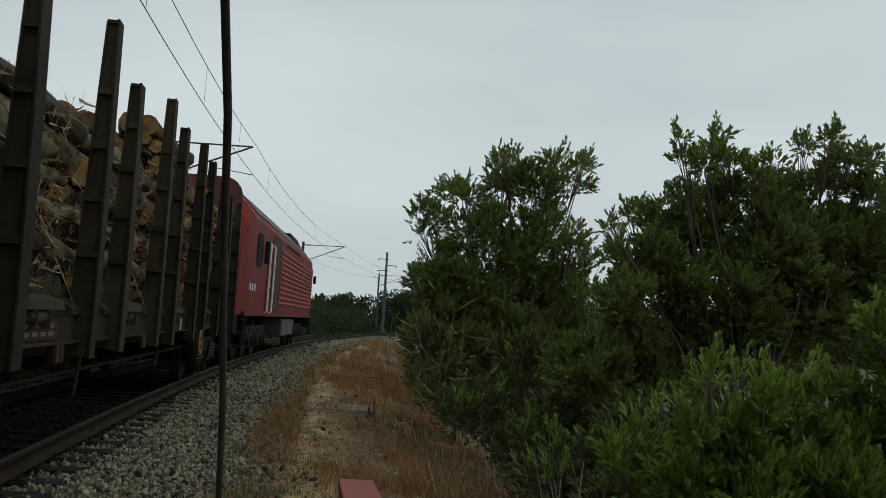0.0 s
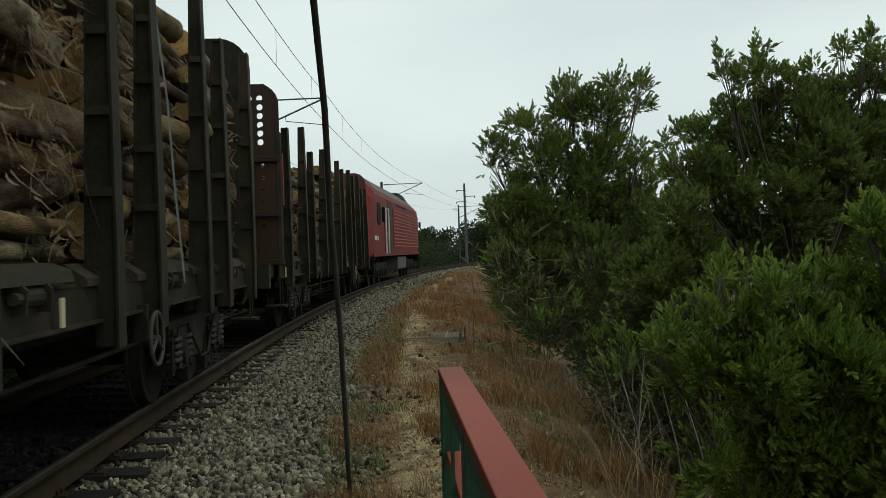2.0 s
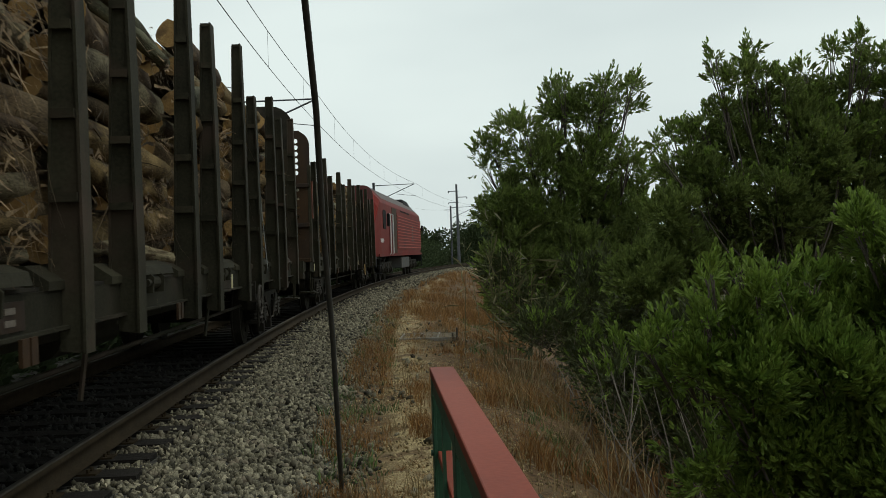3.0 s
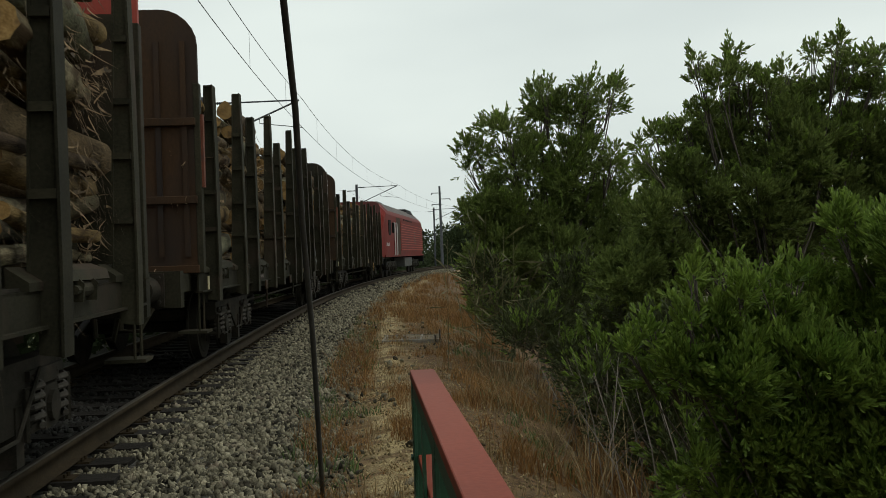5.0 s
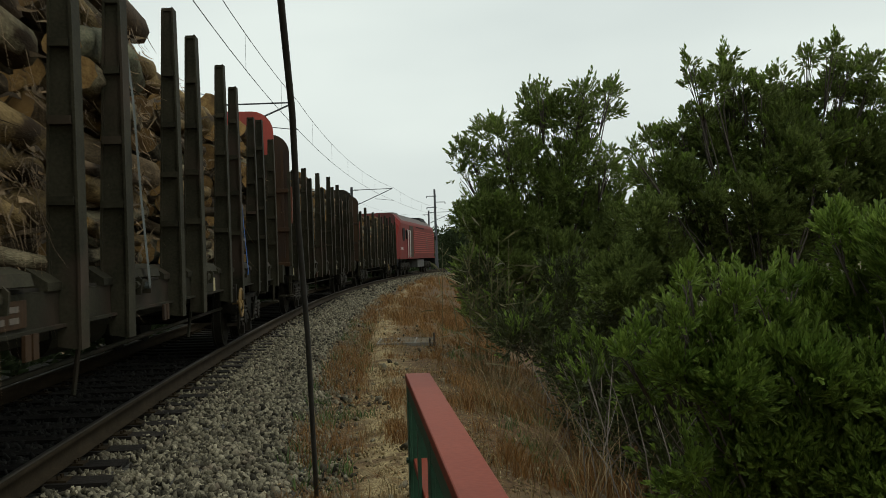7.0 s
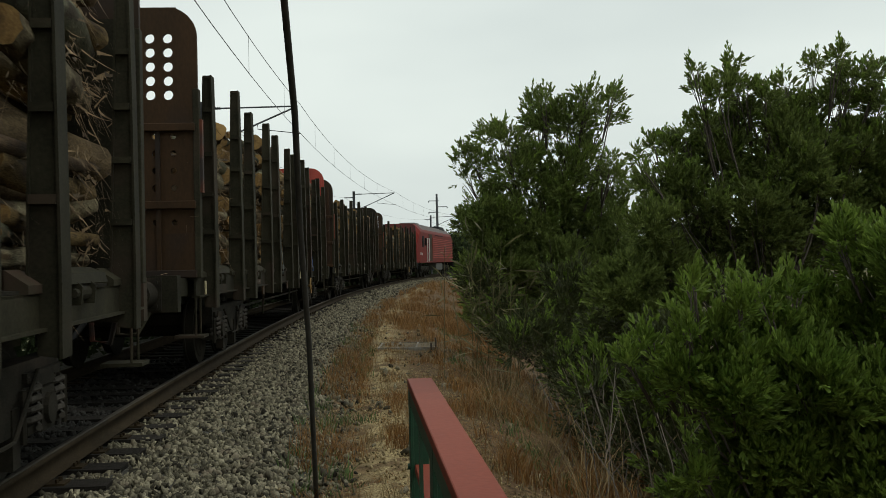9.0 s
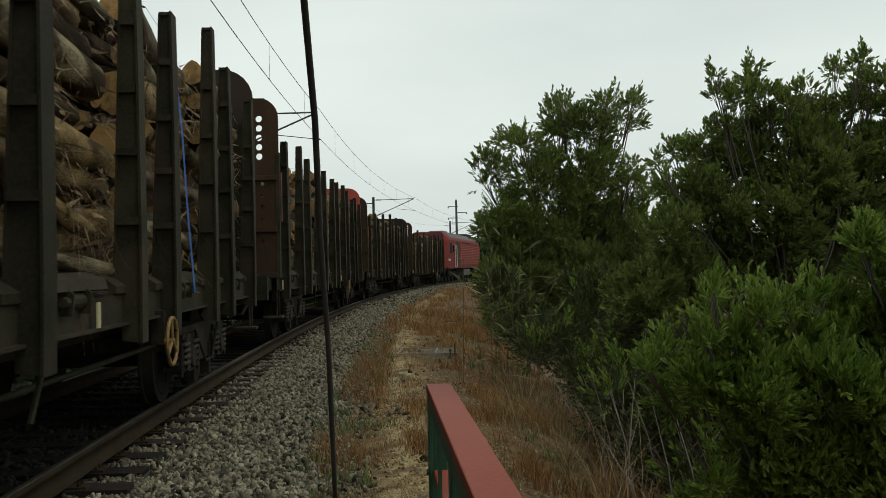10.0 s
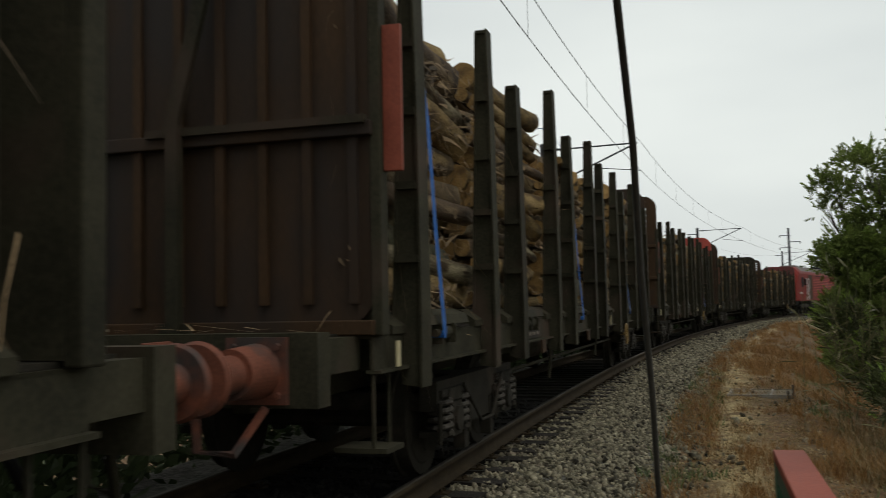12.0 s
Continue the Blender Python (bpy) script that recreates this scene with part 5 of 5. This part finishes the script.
    for k in range(10):
        part("data_bar", Build().box((1.325, -h + 4.15 + 0.2 * (k % 5), FLOOR - 0.08 - 0.06 * (k // 5)), (0.006, 0.13, 0.032)), M_DULLTEXT, plate)
    return w


# ---------------------------------------------------------------- log stacks
LOG_LEN = 2.68


def make_log(seed):
    """A log of unit radius and unit length along y, a little bent, knotty and tapered, with sawn ends."""
    rng = random.Random(seed)
    n, rings = 15, 7
    bend_x, bend_z = rng.uniform(-0.7, 0.7), rng.uniform(-0.7, 0.7)
    taper = rng.uniform(0.75, 1.0)
    flip = rng.choice((-1, 1))
    pts = []
    for i in range(rings):
        f = i / (rings - 1)
        g = f if flip > 0 else 1 - f
        r = 1 - (1 - taper) * g
        cx, cz = bend_x * math.sin(math.pi * f), bend_z * math.sin(math.pi * f)
        for j in range(n):
            a = 2 * math.pi * j / n
            k = r * (1 + 0.16 * noise.noise((math.cos(a) * 1.5 + seed, math.sin(a) * 1.5, f * 4.0)) + 0.06 * rng.uniform(-1, 1))
            pts.append((cx + k * math.cos(a), f - 0.5, cz + k * math.sin(a)))
    b = Build().add(pts, [(i * n + j, i * n + (j + 1) % n, (i + 1) * n + (j + 1) % n, (i + 1) * n + j) for i in range(rings - 1) for j in range(n)])
    b.add([pts[j] for j in range(n)], [tuple(range(n))], 1)
    b.add([pts[(rings - 1) * n + j] for j in range(n)], [tuple(reversed(range(n)))], 1)
    return b


LOG_BUILDS = [make_log(i) for i in range(10)]
LOG_MESHES = []
for lb in LOG_BUILDS:
    lm = lb.mesh("log", [BARKS[(0, 1, 2, 1, 0, 3, 1, 1, 0, 1)[len(LOG_MESHES)]], M_LOGEND])
    lm.polygons.foreach_set("use_smooth", [len(p.vertices) == 4 for p in lm.polygons])
    LOG_MESHES.append(lm)


def heap(seed, half=1.17, height=2.42):
    """Round logs dropped one by one into the space between the stakes."""
    rng = np.random.default_rng(seed)
    xs = np.linspace(-half, half, 90)
    cx, cz, cr = np.zeros(0), np.zeros(0), np.zeros(0)
    while True:
        r = float(np.clip(rng.gamma(5.5, 0.0175), 0.045, 0.17))
        if rng.random() < 0.16:
            r = float(rng.uniform(0.125, 0.175))
        x = xs[(xs > -half + r) & (xs < half - r)]
        z = np.full(len(x), r)
        if len(cx):
            d = np.abs(x[:, None] - cx[None, :])
            s = cr[None, :] + r
            top = np.where(d < s, cz[None, :] + np.sqrt(np.maximum(s * s - d * d, 0)), 0)
            z = np.maximum(z, top.max(1))
        i = int(np.argmin(z + 0.02 * rng.random(len(z)) + 0.1 * np.abs(x) / half * (z > height * 0.8)))
        if z[i] > height:
            break
        cx, cz, cr = np.append(cx, x[i]), np.append(cz, z[i]), np.append(cr, r)
    return list(zip(cx, cz, cr))


def build_stack(seed, tall):
    rng = random.Random(seed)
    st = thing("log_stack", "stack of eucalyptus logs with peeling bark between steel stakes", "logs", "log stacks on the wagons")
    inner_v, inner_f, inner_m, k = [], [], [], 0
    logs = heap(seed, height=tall)
    slope = rng.uniform(-2.5, 2.5)
    for x, z, r in logs:
        beside = [(x2, z2, r2) for x2, z2, r2 in logs if x2 > x + 0.02 and abs(z2 - z) < r2 * 0.75]
        kind = rng.randrange(len(LOG_MESHES))
        ln = LOG_LEN * rng.uniform(0.94, 1.03)
        m = Matrix.LocRotScale((x, 1.48 + rng.uniform(-0.07, 0.07), FLOOR + 0.14 + z),
                               Euler((radians(rng.gauss(slope, 3.2)), rng.uniform(0, 6.28), radians(rng.gauss(0, 1.6)))), (r * 1.04, ln, r * 1.04))
        if len(beside) == 0 and x > 0.3:
            if r < 0.13 and rng.random() < 0.2 and z < tall - 0.3:
                continue
            part("log", LOG_MESHES[kind], None, st, at=m)
        else:
            b = LOG_BUILDS[kind]
            inner_v += [tuple(m @ Vector(p)) for p in b.v]
            inner_f += [tuple(k + i for i in f) for f in b.f]
            inner_m += b.m
            k += len(b.v)
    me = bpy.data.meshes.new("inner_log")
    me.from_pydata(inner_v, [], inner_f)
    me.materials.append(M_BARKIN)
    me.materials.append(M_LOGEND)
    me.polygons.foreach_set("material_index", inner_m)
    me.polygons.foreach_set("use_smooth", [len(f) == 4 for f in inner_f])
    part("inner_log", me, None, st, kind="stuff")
    # loose strips of bark and thin twigs
    verts, quads = [], []
    nests = [(rng.uniform(0.1, 2.85), FLOOR + 0.2 + rng.uniform(0.0, tall * 0.88)) for _ in range(16)]
    for i in range(860):
        x, y, z = 1.12 + rng.uniform(-0.1, 0.1), rng.uniform(0.05, 2.9), FLOOR + 0.14 + rng.uniform(0.02, tall * 0.9)
        if i % 3:
            ny, nz = nests[i % 16]
            y, z = ny + rng.gauss(0, 0.13), nz + rng.gauss(0, 0.07)
        if rng.random() < 0.1:
            x, z = rng.uniform(0.1, 0.95), FLOOR + tall + 0.08 + rng.uniform(-0.1, 0.08)
        d = Vector((rng.uniform(-0.2, 0.2), rng.choice((-1, 1)) * rng.uniform(0.2, 1.2), rng.uniform(-0.9, 0.35))).normalized()
        ln, wd = rng.uniform(0.06, 0.34) * rng.choice((1, 1, 1, 1, 1, 1.7)), rng.choice((0.004, 0.007, 0.012, 0.022, 0.04))
        if i % 14 == 0 and x > 1.0 and z < FLOOR + tall * 0.85:
            d, ln, wd = Vector((0.05, rng.uniform(-0.5, 0.5), -1)).normalized(), rng.uniform(0.3, 0.8), rng.choice((0.012, 0.02, 0.035))
            x += 0.06
        side = d.cross(Vector((1, 0.2, 0.1))).normalized() * wd / 2
        c = Vector((x, y, z))
        bend = Vector((rng.uniform(0, 0.08), rng.uniform(-.12, .12), rng.uniform(-0.16, 0.08)))
        k0 = len(verts)
        for f in (0, 0.35, 0.7, 1.0):
            p = c + d * ln * f + bend * 4 * f * f * ln
            verts += [tuple(p - side * (1 - 0.92 * f)), tuple(p + side * (1 - 0.92 * f))]
        quads += [(k0 + 2 * i, k0 + 2 * i + 1, k0 + 2 * i + 3, k0 + 2 * i + 2) for i in range(3)]
    part("bark_strip", raw_mesh("bark_strip", verts, quads, M_STRIP), None, st, kind="stuff")
    return st


def make_strap(mat):
    b = Build()
    line = [(1.40, FLOOR - 0.02), (1.345, 1.9), (1.30, 2.7), (1.22, 3.45), (0.98, 3.84), (0.5, 3.93), (0, 3.95), (-0.5, 3.93), (-0.98, 3.84), (-1.22, 3.45), (-1.30, 2.7), (-1.40, FLOOR - 0.02)]
    for (x0, z0), (x1, z1) in zip(line[:-1], line[1:]):
        b.add([(x0, -0.042, z0), (x0, 0.042, z0), (x1, 0.042, z1), (x1, -0.042, z1)], [(0, 1, 2, 3)])
    b.tube([(1.30, 0, FLOOR - 0.03), (1.40, 0, FLOOR - 0.03)], 0.03, 10)
    return b.mesh("strap", [mat])


# ---------------------------------------------------------------- locomotive
LOCO_LEN = 23.4


def loft(b, sections, mat=0):
    """Sections: (y, outline in x and z), joined one to the next and closed at both ends."""
    n = len(sections[0][1])
    pts = [(x, y, z) for y, o in sections for x, z in o]
    faces = [(i * n + j, i * n + (j + 1) % n, (i + 1) * n + (j + 1) % n, (i + 1) * n + j) for i in range(len(sections) - 1) for j in range(n)]
    faces += [tuple(reversed(range(n))), tuple((len(sections) - 1) * n + j for j in range(n))]
    return b.add(pts, faces, mat)


def loco_section(half, z0, shoulder, top, crown):
    right = [(half, z0), (half, shoulder), (half - 0.05, shoulder + 0.12), (half - 0.16, shoulder + 0.24), (crown, top)]
    return right + [(-x, z) for x, z in reversed(right)]


def build_loco():
    lo = thing("diesel_locomotive", "red diesel locomotive with long louvred sides and dark roof", "locomotive")
    h = LOCO_LEN / 2
    b = Build()
    full = loco_section(1.42, 1.2, 3.7, 4.36, 0.85)
    loft(b, [(-h, loco_section(1.24, 1.25, 2.45, 2.8, 0.85)), (-h + 0.15, loco_section(1.32, 1.2, 2.65, 3.05, 0.88)), (-h + 0.9, loco_section(1.39, 1.2, 3.4, 3.95, 0.88)), (-h + 1.5, full), (h - 1.6, full),
             (h - 0.9, loco_section(1.38, 1.2, 3.45, 3.98, 0.9)), (h - 0.15, loco_section(1.3, 1.2, 2.75, 3.1, 0.9)), (h, loco_section(1.2, 1.25, 2.5, 2.8, 0.8))])
    body = part("body", b, M_LOCO, lo, "red painted body shell", bevel=0.03)
    roof = Build()
    for sx in (-1, 1):
        for y0, y1 in ((-8.6, -4.6), (-4.5, -0.2), (-0.1, 4.6), (4.7, 9.4)):
            roof.add([(sx * 1.27, y0, 3.965), (sx * 1.27, y1, 3.965), (sx * 0.86, y1, 4.385), (sx * 0.86, y0, 4.385)], [(0, 1, 2, 3)])
    roof.box((0, 0.3, 4.39), (1.7, 18.4, 0.06))
    part("roof_panels", roof, M_LOCODARK, lo, "dark grey sloping roof panels")
    hump = Build().box((0, 7.0, 4.5), (1.9, 3.6, 0.36), top=(0.8, 0.85))
    part("roof_hatch", Build().box((0, -7.2, 4.46), (1.5, 2.2, 0.2), top=(0.85, 0.9)), M_LOCODARK, lo, bevel=0.03)
    part("roof_fan", hump, M_LOCOBLACK, lo, "black raised fan housing on the roof", bevel=0.03)
    for sx in (-1, 1):
        x = sx * 1.42
        part("louvre_panel", Build().box((x, 3.5, 2.5), (0.02, 14.2, 1.95)), M_LOCO, body)
        for k in range(11):
            part("louvre", Build().box((x + sx * 0.022, 3.5, 1.66 + 0.165 * k), (0.05, 14.0, 0.055), top=(0.5, 1)), M_LOUVER, body)
        for k in range(7):
            part("vent", Build().box((x + sx * 0.012, -1.6 + 0.75 * k, 3.62), (0.012, 0.5, 0.09)), M_LOCOBLACK, body)
        # no hollow here: the plate's dark colour paints a recess's shade
        part("door_recess", Build().box((x + sx * 0.006, -4.75, 2.5), (0.014, 2.1, 2.3)), M_RUST, body, "flat side plate coloured dark for the shade of a recess")
        part("cab_door", Build().box((x + sx * 0.01, -6.6, 2.3), (0.02, 0.75, 2.05)), M_LOCO, body, bevel=0.01)
        part("door_window", Build().box((x + sx * 0.022, -6.6, 2.9), (0.012, 0.45, 0.6)), M_GLASS, body)
        for y in (-7.1, -6.05):
            part("grab_rail", Build().tube([(x + sx * 0.02, y, 1.3), (x + sx * 0.09, y, 1.35), (x + sx * 0.09, y, 3.25), (x + sx * 0.02, y, 3.3)], 0.028, 6), M_WHITE, body,
                 "pale upright grab rail")
        part("cab_window", Build().prism(rounded_panel(0.55, 2.5, 3.4, 0.22, 0.3), -0.015, 0.015), M_LOCOBLACK, body, at=pose(x + sx * 0.012, -8.9, 0, 0, 0, 90))
        part("mirror", Build().box((x + sx * 0.12, -8.2, 2.95), (0.14, 0.12, 0.62)), M_LOCOBLACK, body, "black rear-view mirror", bevel=0.04)
        for y in (10.6,):
            part("mirror", Build().box((x + sx * 0.12, y, 2.98), (0.14, 0.10, 0.36)), M_LOCOBLACK, body, "black rear-view mirror", bevel=0.03)
        for k in range(5):
            part("lettering_bar", Build().box((x + sx * 0.05, 4.6, 2.1 + 0.2 * k), (0.008, 0.6, 0.1)), M_DULLTEXT, body)
        for k in range(3):
            part("number_bar", Build().box((x + sx * 0.01, -10.3 + 0.45 * k, 1.95), (0.008, 0.2, 0.18)), M_WHITE, body)
        part("sill_line", Build().box((x + sx * 0.006, 0, 1.27), (0.03, LOCO_LEN - 1.4, 0.12)), M_LOCO, body)
        part("fuel_tank", Build().box((sx * 0.95, 1.4, 0.82), (0.75, 4.2, 0.62), top=(1, 1.02)), M_TANK, lo, "grey fuel tank", bevel=0.06)
        for y in (-h + 0.9, h - 0.9):
            st = Build()
            for z in (0.45, 0.8, 1.1):
                st.box((sx * 1.32, y, z), (0.25, 0.55, 0.03))
            for yy in (-0.26, 0.26):
                st.tube([(sx * 1.42, y + yy, 0.42), (sx * 1.42, y + yy, 1.25)], 0.018, 6)
            part("steps", st, M_LOCOBLACK, lo)
    for sy in (-1, 1):
        for sx in (-1, 1):
            part("buffer", BUFFER_DARK, None, lo, at=pose(sx * 0.9, sy * (h - 0.08), 1.04, 0, 0, 0 if sy > 0 else 180))
            part("windscreen", Build().box((sx * 0.62, sy * (h - 0.5), 3.05), (1.0, 0.9, 0.6), top=(0.92, 0.7)), M_GLASS, body, bevel=0.02) if sy > 0 else \
                part("windscreen", Build().box((sx * 0.62, -h + 0.5, 3.05), (1.0, 0.9, 0.6), top=(0.92, 0.7)), M_GLASS, body, bevel=0.02)
        part("bumper_beam", Build().box((0, sy * (h - 0.1), 1.0), (2.7, 0.3, 0.5)), M_LOCOBLACK, lo, bevel=0.03)
        fr = Build()
        for sx in (-1, 1):
            fr.box((sx * 1.12, 0, 0.78), (0.16, 4.6, 0.3))
            for yy in (-1.75, 0, 1.75):
                fr.box((sx * 1.14, yy, 0.55), (0.2, 0.36, 0.36))
                fr.tube([(sx * 1.16, yy, 0.53), (sx * 1.3, yy, 0.53)], 0.13, 12)
                for dy in (-0.35, 0.35):
                    fr.tube([(sx * 1.16, yy + dy, 0.5), (sx * 1.16, yy + dy, 0.85)], 0.08, 10)
        fr.box((0, 0, 0.8), (2.1, 0.6, 0.3))
        part("bogie", fr, M_UNDER, lo, "black three-axle bogie", at=pose(0, sy * 6.9, 0))
        for yy in (-1.75, 0, 1.75):
            r = 0.53
            w = part("wheelset", make_wheelset(r), None, lo, at=pose(0, sy * 6.9 + yy, r))
            SPINNING.append((w, Vector((0, sy * 6.9 + yy, r)), r))
    return lo


LOCO = build_loco()
WAGONS = [
    build_wagon("dark steel stake wagon with a perforated brown end wall", "dark_red", "holes", 1),
    build_wagon("dark steel stake wagon with plain brown end walls", "tall", "plain", 2),
    build_wagon("dark steel stake wagon with a bright red front wall", "red", "few_holes", 3),
    build_wagon("dark steel stake wagon with a ribbed brown rear wall", "plain", "ribbed", 4, True),
    build_wagon("dark steel stake wagon at the end of the view", "plain", "plain", 5),
]
FIRST_STACKS = [build_stack(100 + i, h) for i, h in enumerate((2.2, 2.38, 2.1, 2.3, 2.42, 2.25, 1.75))]
STRAP_BLUE, STRAP_GREY = make_strap(M_BLUE), make_strap(M_GREYSTRAP)
# wagon, stack from the rear: the strap over it
STRAPS = {(1, 4): (STRAP_GREY, 1.45), (2, 4): (STRAP_BLUE, 1.45), (3, 0): (STRAP_BLUE, 1.08), (3, 2): (STRAP_BLUE, 1.42), (3, 4): (STRAP_BLUE, 1.45), (2, 2): (STRAP_GREY, 1.3)}
STACKS = []
order = random.Random(77)
for wi in range(5):
    last = -1
    for si in range(N_STACKS):
        pick = order.choice([k for k in range(6) if k != last])
        if (wi, si) in ((0, 0), (0, 1), (0, 2), (2, 0)):
            pick = 6
        if (wi, si) in ((2, 5), (3, 5), (1, 5)):
            pick = 4
        last = pick
        st = copy_thing(FIRST_STACKS[pick], pose(0, 0, 0))
        if (wi, si) in STRAPS:
            strap_mesh, strap_y = STRAPS[(wi, si)]
            blue = strap_mesh is STRAP_BLUE
            part("strap", strap_mesh, None, st, "blue webbing strap" if blue else "grey webbing strap", at=pose(0, strap_y, 0))
            tagged(st, "stack of eucalyptus logs held by a %s strap" % ("blue" if blue else "grey"))
        STACKS.append((st, wi, stack_start(si)))
for st in FIRST_STACKS:
    for ob in (*st.children_recursive, st):
        bpy.data.objects.remove(ob)


# ---------------------------------------------------------------- movement
def rear_of_first(t):
    """Where the first wagon's rear end is along the line."""
    return 35.75 + 5.5 * (t - 5.5) - 0.07 * max(0.0, 5.5 - t) ** 2


def motions():
    times = [0.5 * k for k in range(25)]
    walk(LOCO, [(t, on_track(rear_of_first(t) + 20.4 + LOCO_LEN / 2)) for t in times])
    for wi, w in enumerate(WAGONS):
        walk(w, [(t, on_track(rear_of_first(t) - PITCH * wi + LENGTH / 2)) for t in times])
    for st, wi, y in STACKS:
        walk(st, [(t, on_track(rear_of_first(t) - PITCH * wi + LENGTH / 2) @ pose(0, y, 0)) for t in times])
    tenths = [0.1 * k for k in range(121)]
    for w, place, r in SPINNING:
        walk(w, [(t, Matrix.Translation(place) @ Matrix.Rotation(-rear_of_first(t) / r, 4, "X")) for t in tenths])


motions()
